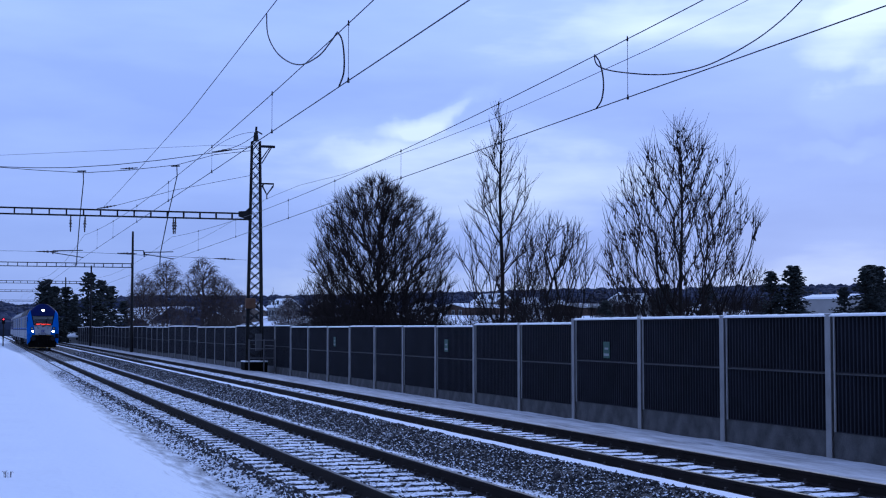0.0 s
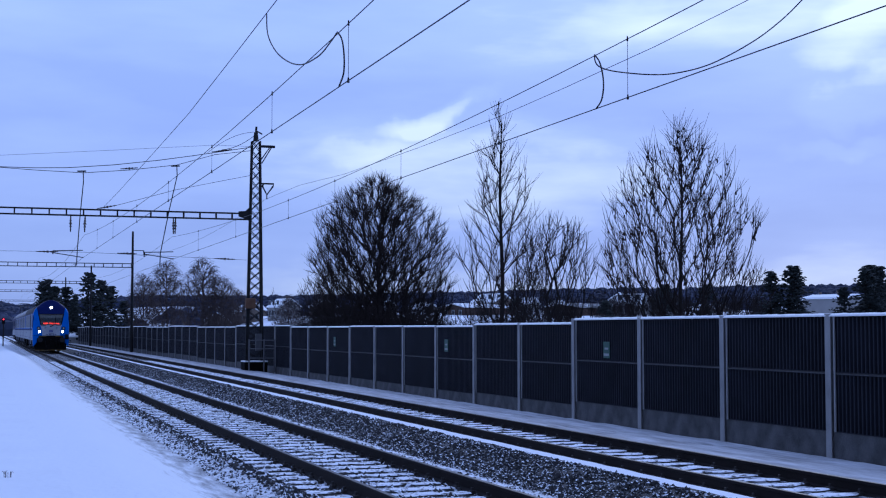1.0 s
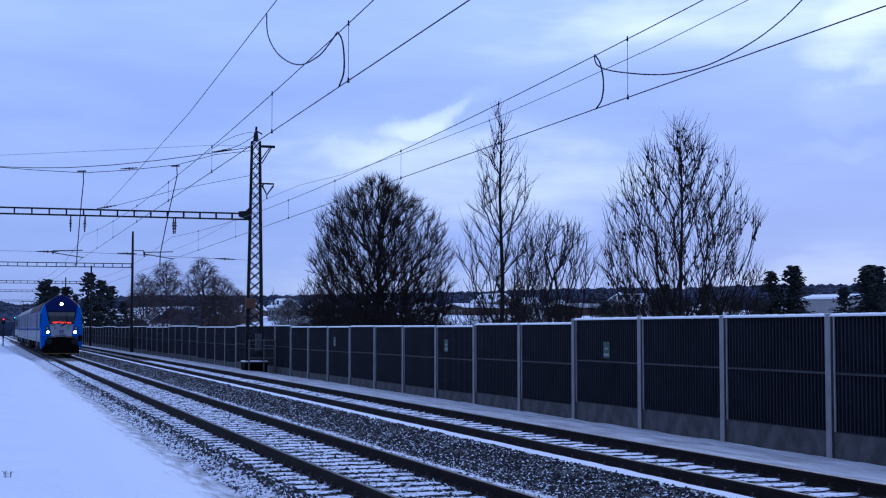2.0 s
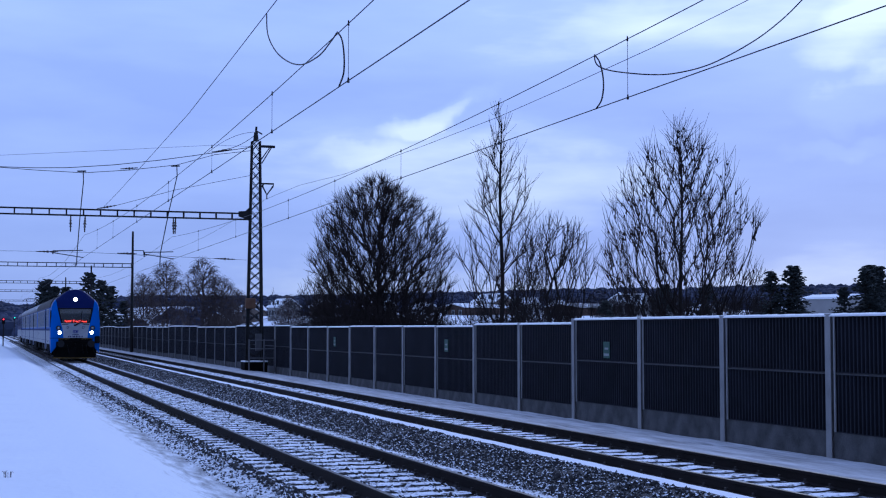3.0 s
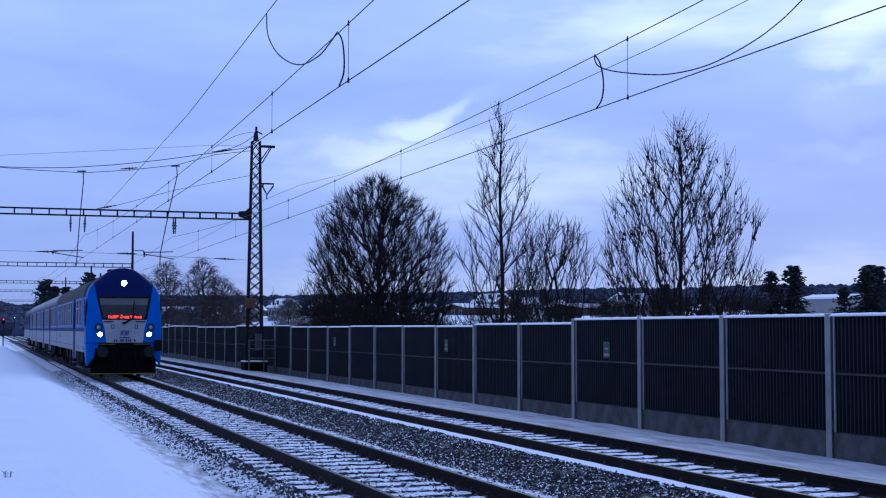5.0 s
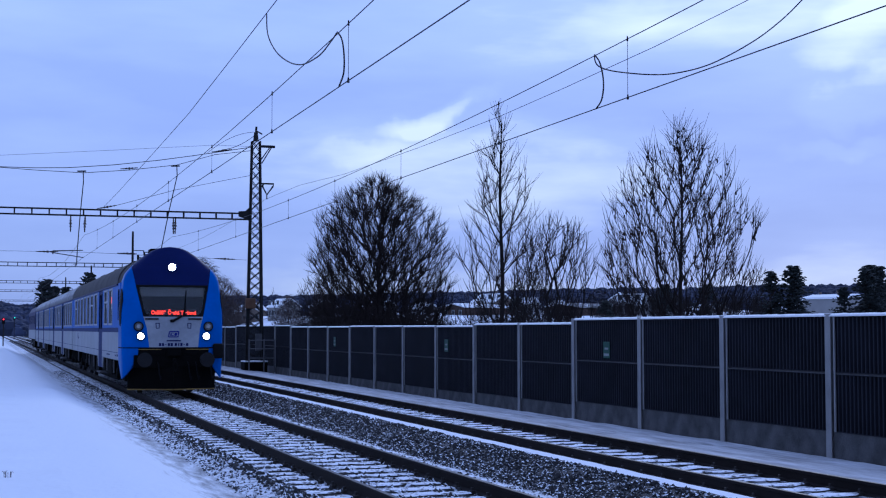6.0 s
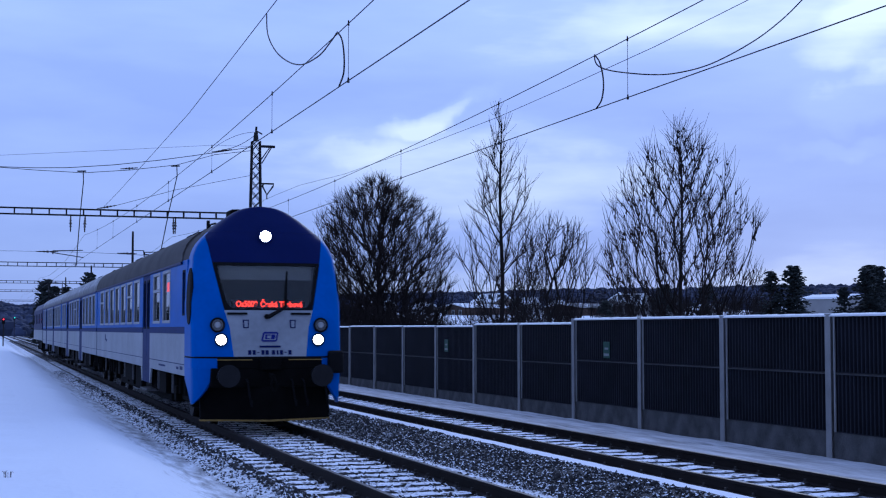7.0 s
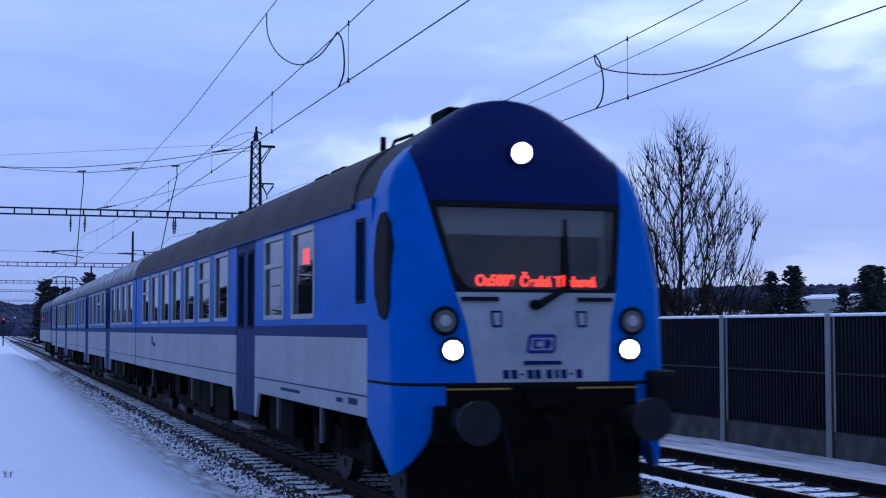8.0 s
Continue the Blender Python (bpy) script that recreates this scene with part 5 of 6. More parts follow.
def control_car():
    car = thing("control_car", (TRACK_A, NOSE_END, 0), "blue and pale grey control coach leading with three lit headlights", "train car", "train cars")
    wins = [(3.85, 5.1), (5.67, 6.95, 1)] + [(10.1 + 1.90 * k, 11.42 + 1.90 * k, 1) if k in (1, 6) else (10.1 + 1.90 * k, 11.42 + 1.90 * k) for k in range(7)]
    for s in (-1, 1):
        side_walls(car, s, 1.2, CAR_L, wins, [(7.7, 9.3)], extra=[(1.5, 1.78, 2.2, 3.02)])
        bm = fresh()
        xs = sorted((s * (CAR_W - 0.03), s * (CAR_W + 0.012)))
        box(bm, *xs, 1.46, 1.5, 2.16, 3.06)
        box(bm, *xs, 1.78, 1.82, 2.16, 3.06)
        box(bm, *xs, 1.5, 1.78, 2.16, 2.2)
        box(bm, *xs, 1.5, 1.78, 3.02, 3.06)
        part("cab_window_frame", bm, BLACK, car, "black narrow cab window surround")
        bm = fresh()
        xs = sorted((s * (CAR_W - 0.035), s * (CAR_W - 0.03)))
        box(bm, *xs, 1.5, 1.78, 2.2, 3.02)
        part("cab_pane", bm, PANE, car)
    roof_of(car, 1.9, CAR_L, (6.0, 7.0, 12.5, 18.0, 19.0))
    inside(car, 1.6, CAR_L - 0.1, [3.6 + 0.9 * k for k in range(4)] + [9.9 + 0.92 * k for k in range(13)])
    underfloor(car, [(5.7, 18.2)], CAR_L)
    ends(car, CAR_L)
    bogie(car, 3.4)
    bogie(car, 20.6)
    cab_front(car)
    bm = fresh()
    rod(bm, (-0.7, 3.3, 3.8), (-0.7, 3.3, 4.18), 0.04, 0.035)
    part("aerial", bm, BLACK, car, "short black roof aerial")
    bm = fresh()
    tube(bm, [(-0.78, 1.75, 3.85), (-0.76, 1.9, 4.02), (-0.76, 2.6, 4.04), (-0.78, 2.9, 3.8)], 0.02)
    part("horn_pipe", bm, BLACK, car)
    bm = fresh()
    box(bm, -0.55, -0.12, 1.35, 1.95, 3.98, 4.27, 0.04)
    part("roof_box", bm, UNDER, car, "flat roof box behind the dome")
    bm = fresh()
    box(bm, -1.3825, -1.3812, 4.22, 4.62, 2.70, 2.90)
    part("red_notice", bm, RED_SIGN, car, "lit red notice behind the window")
    for y, z, w, h in ((20.6, 1.55, 0.25, 0.18), (20.1, 1.5, 0.5, 0.08), (1.75, 1.08, 0.4, 0.07), (2.4, 1.08, 0.3, 0.05), (4.6, 1.08, 1.2, 0.04)):
        bm = fresh()
        box(bm, -CAR_W - 0.004, -CAR_W - 0.001, y, y + w, z, z + h)
        part("lettering_bar", bm, STRIPE, car)
    return car


def coach(offset, label):
    car = thing("passenger_coach", (TRACK_A, NOSE_END + offset, 0), label, "train car", "train cars")
    ln = 24.3
    wins = [(0.75 + 1.80 * k, 2.1 + 1.80 * k) for k in range(4)] + [(10.05 + 1.88 * k, 11.4 + 1.88 * k, 1) if k % 3 == 1 else (10.05 + 1.88 * k, 11.4 + 1.88 * k) for k in range(4)] + [(20.2, 21.55), (22.1, 23.45)]
    for s in (-1, 1):
        side_walls(car, s, 0, ln, wins, [(7.95, 9.6), (17.8, 19.45)])
    roof_of(car, 0, ln, (3, 9, 10, 16, 21), ROOF_PALE)
    inside(car, 0.1, ln - 0.1, [0.9 + 0.9 * k for k in range(7)] + [9.8 + 0.9 * k for k in range(8)])
    underfloor(car, [(5.4, 18.8)], ln)
    ends(car, 0, True)
    ends(car, ln)
    buffers(car, 0.0, -0.5)
    bogie(car, 3.0)
    bogie(car, 21.2)
    return car


def locomotive(offset):
    car = thing("locomotive", (TRACK_A, NOSE_END + offset, 0), "dark blue electric locomotive with raised pantograph pushing the train", "locomotive")
    ln = 17.6
    bm = fresh()
    box(bm, -1.45, 1.45, 0.25, ln, 1.1, 1.85, 0.05)
    part("lower_body", bm, WHITE, car, "pale grey lower body")
    bm = fresh()
    prism(bm, [(-1.45, 1.86), (1.45, 1.86), (1.43, 3.3), (1.2, 3.7), (0.8, 3.85), (-0.8, 3.85), (-1.2, 3.7), (-1.43, 3.3)], "y", 0.25, ln)
    part("upper_body", bm, NAVY, car, "dark blue upper body")
    bm = fresh()
    box(bm, -1.1, 1.1, 0.22, 0.26, 2.35, 3.05, 0.01)
    part("cab_glass", bm, DARK_GLASS, car)
    for y in (1.0, 5.0, 8.2, 11.4, 15.6):
        bm = fresh()
        box(bm, -1.462, -1.448, y, y + 0.9, 2.3, 3.0)
        part("side_window", bm, DARK_GLASS, car)
    for y in (5.0, 8.0):
        bm = fresh()
        box(bm, -0.7, 0.7, y, y + 2.0, 3.85, 4.15, 0.05)
        part("roof_equipment", bm, UNDER, car)
    pan = new("pantograph")
    pan.parent = car
    tagged(pan, "raised pantograph frame touching the contact wire")
    for s in (-1, 1):
        bm = fresh()
        rod(bm, (s * 0.55, 14.9, 4.15), (s * 0.5, 13.3, 4.75), 0.035)
        rod(bm, (s * 0.5, 13.3, 4.75), (s * 0.55, 14.6, 5.5), 0.03)
        part("arm", bm, STEEL, pan)
        bm = fresh()
        insulator(bm, (s * 0.55, 14.9, 3.85), (s * 0.55, 14.9, 4.15), 0.1)
        part("insulator", bm, PORCELAIN, pan)
    bm = fresh()
    tube(bm, [(-0.95, 14.6, 5.3), (-0.7, 14.6, 5.5), (0, 14.6, 5.55), (0.7, 14.6, 5.5), (0.95, 14.6, 5.3)], 0.04)
    tube(bm, [(-0.95, 14.9, 5.3), (-0.7, 14.9, 5.5), (0, 14.9, 5.55), (0.7, 14.9, 5.5), (0.95, 14.9, 5.3)], 0.04)
    part("collector_head", bm, STEEL, pan)
    pan2 = fresh()
    for s in (-1, 1):
        rod(pan2, (s * 0.55, 3.4, 4.0), (s * 0.5, 1.8, 4.2), 0.035)
        rod(pan2, (s * 0.5, 1.8, 4.2), (s * 0.55, 3.2, 4.35), 0.03)
    tube(pan2, [(-0.95, 3.2, 4.15), (-0.7, 3.2, 4.35), (0.7, 3.2, 4.35), (0.95, 3.2, 4.15)], 0.04)
    part("folded_pantograph", pan2, STEEL, car)
    underfloor(car, [(6.0, 9.5)], ln)
    bogie(car, 3.4)
    bogie(car, 13.9)
    buffers(car, 0.25, -1.0)
    return car


TRAIN = [(control_car(), 0.0), (coach(24.7, "blue and pale grey passenger coach behind the control coach"), 24.7),
         (coach(49.35, "blue and pale grey passenger coach next to the locomotive"), 49.35), (locomotive(74.0), 74.0)]


# ---- trees ----
def grow(rng, out, p, d, length, radius, level, spec):
    """One branch as a tapering run of points, and its own branches."""
    n = spec["segs"][level]
    pts, radii = [p.copy()], [radius]
    step = length / n
    tip = spec.get("tip", 0.25)
    for k in range(n):
        d = (d + Vector((rng.gauss(0, 1), rng.gauss(0, 1), rng.gauss(0, 1))) * spec["wiggle"][level] + Vector((0, 0, spec["lift"][level]))).normalized()
        p = p + d * step
        pts.append(p.copy())
        radii.append(radius * (1 - (1 - tip) * (k + 1) / n))
    out.append((level, pts, radii))
    if level + 1 >= len(spec["segs"]):
        return
    m = spec["count"][level]
    lo = spec["from"][level]
    turn = rng.uniform(0, 6.28)
    for i in range(m):
        f = lo + (1 - lo) * (i + rng.random() * 0.8) / m
        s = f * n
        k = min(int(s), n - 1)
        at = pts[k].lerp(pts[k + 1], s - k)
        axis = (pts[k + 1] - pts[k]).normalized()
        turn += 2.4 + rng.uniform(-0.5, 0.5)
        side = axis.orthogonal().normalized()
        side.rotate(Matrix.Rotation(turn, 3, axis))
        a = spec["angle"][level] * rng.uniform(0.7, 1.25)
        nd = axis * math.cos(a) + side * math.sin(a)
        taper = spec["shape"](f) if level == 0 else 1 - 0.45 * f
        ln = spec["ratio"][level] * length * taper * rng.uniform(0.7, 1.2)
        grow(rng, out, at, nd, ln, max(radii[k] * spec["thin"][level], spec["least"]), level + 1, spec)


def branch_mesh(name, runs, mat, sides):
    vs, fs = [], []
    for level, pts, radii in runs:
        n = sides(level)
        base = len(vs)
        for i, p in enumerate(pts):
            d = pts[min(i + 1, len(pts) - 1)] - pts[max(i - 1, 0)]
            a = d.orthogonal().normalized()
            b = d.normalized().cross(a)
            for k in range(n):
                t = 2 * math.pi * k / n
                vs.append(p + (a * math.cos(t) + b * math.sin(t)) * radii[i])
        for i in range(len(pts) - 1):
            for k in range(n):
                q = (k + 1) % n
                fs.append((base + i * n + k, base + i * n + q, base + (i + 1) * n + q, base + (i + 1) * n + k))
    me = bpy.data.meshes.new(name)
    me.from_pydata(vs, [], fs)
    me.materials.append(mat)
    return me


def bare_tree(name, at, height, radius, spec, seed, label, stems=1, splay=0.0, category="tree", group="", twig=None, clumps=0):
    rng = random.Random(seed)
    runs = []
    for s in range(stems):
        a = s * 6.283 / stems + rng.uniform(-0.4, 0.4)
        w = splay * rng.uniform(0.35, 1.0) if stems > 1 else 0
        grow(rng, runs, Vector((0.25 * math.cos(a) * (stems > 1), 0.25 * math.sin(a) * (stems > 1), -0.3)), Vector((w * math.cos(a), w * math.sin(a), 1)).normalized(),
             height * (rng.uniform(0.78, 1.0) if stems > 1 and s else 1.0), radius, 0, spec)
    t = thing(name, at, label, category, group)
    for nm, pick, mat in (("trunk", lambda l: l == 0, BARK), ("branchwork", lambda l: l == 1, BARK), ("crown", lambda l: l > 1, twig or TWIG)):
        sel = [r for r in runs if pick(r[0])]
        if sel:
            ob = new(nm, branch_mesh(nm, sel, mat, lambda l: 7 if l == 0 else 5 if l == 1 else 3))
            ob.parent = t
    if clumps:
        ends = [r for r in runs if r[0] >= 2]
        bm = fresh()
        for r in rng.sample(ends, min(clumps, len(ends))):
            p = r[1][-1].lerp(r[1][0], rng.uniform(0.0, 0.6))
            for _ in range(3):
                c = p + Vector((rng.uniform(-0.05, 0.05), rng.uniform(-0.05, 0.05), rng.uniform(-0.14, 0.0)))
                rod(bm, c, c + Vector((rng.uniform(-0.03, 0.03), rng.uniform(-0.03, 0.03), -rng.uniform(0.05, 0.11))), 0.02, 0.008, n=4)
        part("dry_foliage", bm, TWIG, t, "hanging dark seed clusters")
    return t


FAN = dict(segs=(8, 6, 4, 3), count=(15, 11, 6), wiggle=(0.04, 0.06, 0.10, 0.14), lift=(0.05, 0.09, 0.07, 0.05), angle=(0.5, 0.48, 0.5),
           ratio=(0.45, 0.42, 0.5), thin=(0.45, 0.5, 0.55), least=0.012, shape=lambda f: 1.1 - 0.7 * f, tip=0.2)
FAN["from"] = (0.15, 0.2, 0.2)
BUSHY = dict(segs=(5, 4, 3, 2), count=(9, 7, 6), wiggle=(0.10, 0.14, 0.18, 0.2), lift=(0.04, 0.06, 0.05, 0.03), angle=(0.6, 0.6, 0.6),
             ratio=(0.5, 0.5, 0.55), thin=(0.5, 0.5, 0.6), least=0.011, shape=lambda f: 1.1 - 0.6 * f, tip=0.25)
BUSHY["from"] = (0.12, 0.15, 0.2)


def crowned_tree(name, at, env, targets, steep, seed, label, trunk_top, twigs=3, twig_len=0.5, twig_r=0.008, droop=0.0, mat=None, category="tree", group="", clumps=0, lean=0.1, power=2.05):
    """A bare tree whose limbs grow towards points spread through its crown. env: heights over its foot and half-widths."""
    rng = random.Random(seed)
    hs, ws = [e[0] for e in env], [e[1] for e in env]
    pos, par = [Vector((0, 0, -0.4))], [-1]
    top = trunk_top
    k = int(top / 0.5)
    for i in range(k):
        p = Vector((lean * math.sin(i * 0.31 + seed), lean * math.cos(i * 0.23 + seed) - lean, top * (i + 1) / k))
        pos.append(p)
        par.append(len(pos) - 2)
    trunk_n = len(pos)
    marks = []
    while len(marks) < targets:
        z = rng.uniform(hs[0], hs[-1])
        w = float(np.interp(z, hs, ws))
        if rng.random() > w / max(ws):
            continue
        a = rng.uniform(0, 2 * math.pi)
        w *= 1 + 0.22 * noise.noise((math.cos(a) * 1.3, math.sin(a) * 1.3, z * 0.4 + seed))
        r = w * rng.random() ** 0.42
        marks.append(Vector((r * math.cos(a), r * math.sin(a), z)))
    marks.sort(key=lambda m: m.x * m.x + m.y * m.y + 0.25 * m.z * m.z)
    arr = np.zeros((targets * 10 + 400, 3))
    heading = np.zeros_like(arr)
    for i, p in enumerate(pos):
        arr[i] = p
        heading[i] = (0, 0, 0.9)
    ends = []
    for m in marks:
        v = np.array(m) - arr[3:len(pos)]
        d = np.sqrt((v ** 2).sum(1)) + 1e-6
        along = (v * heading[3:len(pos)]).sum(1) / d
        cost = d * (1 + 3.0 * np.maximum(0, steep - v[:, 2] / d)) * (1 + 1.4 * np.maximum(0, 0.93 - along))
        out = np.array((m.x, m.y)) / (math.hypot(m.x, m.y) + 0.2)
        cost *= 1 + 5.0 * np.maximum(0, 0.12 - (v[:, 0] * out[0] + v[:, 1] * out[1]) / d)
        j = 3 + int(cost.argmin())
        a = pos[j]
        ln = (m - a).length
        n = max(1, min(int(ln / 0.45), 9))
        mid = a + (m - a) * 0.5 + Vector((m.x - a.x, m.y - a.y, 0)) * 0.12
        last = j
        for s in range(1, n + 1):
            t = s / n
            p = a * (1 - t) ** 2 + mid * 2 * t * (1 - t) + m * t * t
            p += Vector((rng.gauss(0, 0.014), rng.gauss(0, 0.014), rng.gauss(0, 0.01))) * min(ln, 1.5)
            arr[len(pos)] = p
            heading[len(pos)] = (p - pos[last]).normalized()
            pos.append(p)
            par.append(last)
            last = len(pos) - 1
        ends.append(last)
    area = [0.0] * len(pos)
    kids = [0] * len(pos)
    for i in range(len(pos) - 1, 0, -1):
        if area[i] == 0:
            area[i] = (twig_r * 1.25) ** power
        area[par[i]] += area[i]
        kids[par[i]] += 1
    rad = [max(a ** (1 / power), twig_r) for a in area]
    groups = {"trunk": [], "branchwork": [], "crown": []}
    for i in range(1, len(pos)):
        q = par[i]
        r1 = min(rad[q], rad[i] * 1.25)
        key = "trunk" if i < trunk_n else "branchwork" if rad[i] > 0.035 else "crown"
        groups[key].append((0 if rad[i] > 0.08 else 1 if rad[i] > 0.03 else 2, [pos[q], pos[i]], [r1 if i >= trunk_n else rad[q], rad[i]]))
    for q in ends:
        d = (pos[q] - pos[par[q]]).normalized()
        for _ in range(twigs):
            u = (d + Vector((rng.gauss(0, 0.42), rng.gauss(0, 0.42), rng.gauss(0.2, 0.3)))).normalized()
            ln = twig_len * rng.uniform(0.5, 1.3)
            s = pos[par[q]].lerp(pos[q], rng.uniform(0.0, 1.0))
            m1 = s + u * ln * 0.5 + Vector((0, 0, -droop * ln * 0.2))
            m2 = s + u * ln + Vector((0, 0, 0.12 * ln - droop * ln * 1.1))
            groups["crown"].append((2, [s, m1, m2], [twig_r, twig_r * 0.85, twig_r * 0.5]))
    t = thing(name, at, label, category, group)
    for key, runs in groups.items():
        if runs:
            ob = new(key, branch_mesh(key, runs, mat or (TWIG if key == "crown" else BARK), lambda l: (7, 5, 3)[l]))
            ob.parent = t
    if clumps:
        bm = fresh()
        for q in rng.sample(ends, min(clumps, len(ends))):
            c = pos[q].lerp(pos[par[q]], rng.random()) + Vector((rng.uniform(-0.06, 0.06), rng.uniform(-0.06, 0.06), 0))
            for _ in range(2):
                b = c + Vector((rng.uniform(-0.05, 0.05), rng.uniform(-0.05, 0.05), -rng.uniform(0.08, 0.19)))
                rod(bm, c, b, 0.036, 0.016, n=4)
        part("dry_foliage", bm, TWIG, t, "hanging dark seed clusters")
    return t


def gz(x, y):
    return ground_z(x, y) - 0.15


crowned_tree("lime_tree", (24.35, 86.85, gz(24.35, 86.85)), [(0.6, 3.8), (3.5, 4.5), (6.0, 4.7), (8.5, 4.6), (10.6, 3.9), (12.2, 2.6), (13.2, 0.9), (13.6, 0.2)], 3500, 0.62, 5, "broad bare tree with dense dark twigs and two nests", 8.0, twigs=6, twig_len=0.62, twig_r=0.0122, power=2.3)
for x, y, z, r in ((0.95, -1.0, 10.6, 0.28), (0.5, -0.5, 12.6, 0.2)):
    bm = fresh()
    rng = random.Random(int(z * 10))
    for _ in range(240):
        c = Vector((rng.gauss(x, r * 0.4), rng.gauss(y, r * 0.4), rng.gauss(z, r * 0.5)))
        d = Vector((rng.gauss(0, 1), rng.gauss(0, 1), rng.gauss(0, 0.7))).normalized() * r * 0.6
        rod(bm, c - d, c + d, 0.02, n=3, cap=False)
    ob = new("nest", data_of("nest", bm, TWIG))
    ob.matrix_basis = pose(24.35, 86.85, gz(24.35, 86.85))
    tagged(ob, "dark ball of twigs lodged high in the bare tree", "nest", "nests")
crowned_tree("ash_tree", (25.45, 67.5, gz(25.45, 67.5)), [(2.6, 1.6), (4.5, 2.4), (7.0, 2.5), (9.5, 1.9), (12.0, 1.35), (14.2, 0.6), (15.3, 0.12)], 440, 0.80, 11, "tall slender bare tree behind the barrier", 14.9, twigs=3, twig_len=0.9, twig_r=0.0115, power=2.15)
crowned_tree("ash_tree", (30.4, 72.2, gz(30.4, 72.2)), [(2.5, 1.0), (4.5, 2.0), (7.5, 2.6), (9.2, 2.3), (10.3, 1.4), (11.0, 0.3)], 430, 0.93, 3, "bare fan-shaped tree with upright limbs", 2.4, twigs=3, twig_len=0.8, twig_r=0.0128, power=2.2)
crowned_tree("maple_tree", (28.5, 53.84, gz(28.5, 53.84)), [(3.0, 1.6), (5.0, 2.9), (7.0, 3.5), (9.0, 3.2), (11.0, 2.3), (12.5, 1.2), (13.4, 0.2)], 760, 0.86, 21, "bare spreading tree hung with dark seed clusters", 12.4, twigs=4, twig_len=0.8, twig_r=0.0102, clumps=620, power=2.25)
bare_tree("sapling", (32.7, 57.0, gz(32.7, 57.0)), 7.2, 0.06, FAN, 9, "thin bare sapling beside the spreading tree", stems=3, splay=0.3)
birch = crowned_tree("birch_tree", (24.4, 192.3, gz(24.4, 192.3)), [(2.5, 1.4), (5.0, 2.4), (8.0, 2.6), (10.5, 2.0), (12.3, 0.9), (13.0, 0.2)], 700, 0.7, 31, "bare birch with fine hanging twigs", 11.5, twigs=7, twig_len=1.3, twig_r=0.013, droop=0.7, mat=BIRCH_TWIG, group="birches", power=2.5)
for x, y, k, t in ((26.1, 172.0, 1.0, 40), (31.5, 178.0, 0.78, 100), (28.3, 170.5, 0.85, 200), (20.8, 188, 0.82, 150), (36.5, 170.0, 0.72, 270), (47, 196, 0.8, 310), (52, 190, 0.7, 20)):
    b = copy_thing(birch, pose(x, y, gz(x, y) - 0.2, 0, 0, t))
    b.scale = (k, k, k)
shrubs = [bare_tree("shrub", (-40 - 5 * i, -60, gz(-40, -60)), 5.2, 0.05, BUSHY, 50 + i, "dense leafless shrub on the slope behind the barrier", stems=11, splay=0.55, category="shrub", group="shrubs") for i in range(3)]
rng = random.Random(77)
spots = []
for k in range(34):                                   # thicket under the broad tree
    spots.append((rng.uniform(21.3, 31.0), rng.uniform(80, 96), rng.uniform(0.6, 1.15)))
for k in range(40):                                   # bushes beyond the slender trees
    y = rng.uniform(92, 128)
    spots.append((y * rng.uniform(0.31, 0.52), y, rng.uniform(0.75, 1.05)))
for k in range(34):                                   # scrub along the slope
    y = rng.uniform(45, 90)
    spots.append((y * rng.uniform(0.36, 0.64), y, rng.uniform(0.6, 0.85)))
for k in range(34):                                   # scrub in the valley
    y = rng.uniform(110, 230)
    spots.append((17 + y * rng.uniform(0.02, 0.62), y, rng.uniform(0.55, 1.0)))
for k in range(22):                                   # scrub before the long building
    spots.append((rng.uniform(92, 150), rng.uniform(215, 285), rng.uniform(0.8, 1.2)))
for i, (x, y, s) in enumerate(spots):
    x = max(x, 18.2)
    if i < 3:
        shrubs[i].matrix_basis = pose(x, y, gz(x, y), 0, 0, rng.uniform(0, 360))
        b = shrubs[i]
    else:
        b = copy_thing(shrubs[i % 3], pose(x, y, gz(x, y), 0, 0, rng.uniform(0, 360)))
    b.scale = (s, s, s)


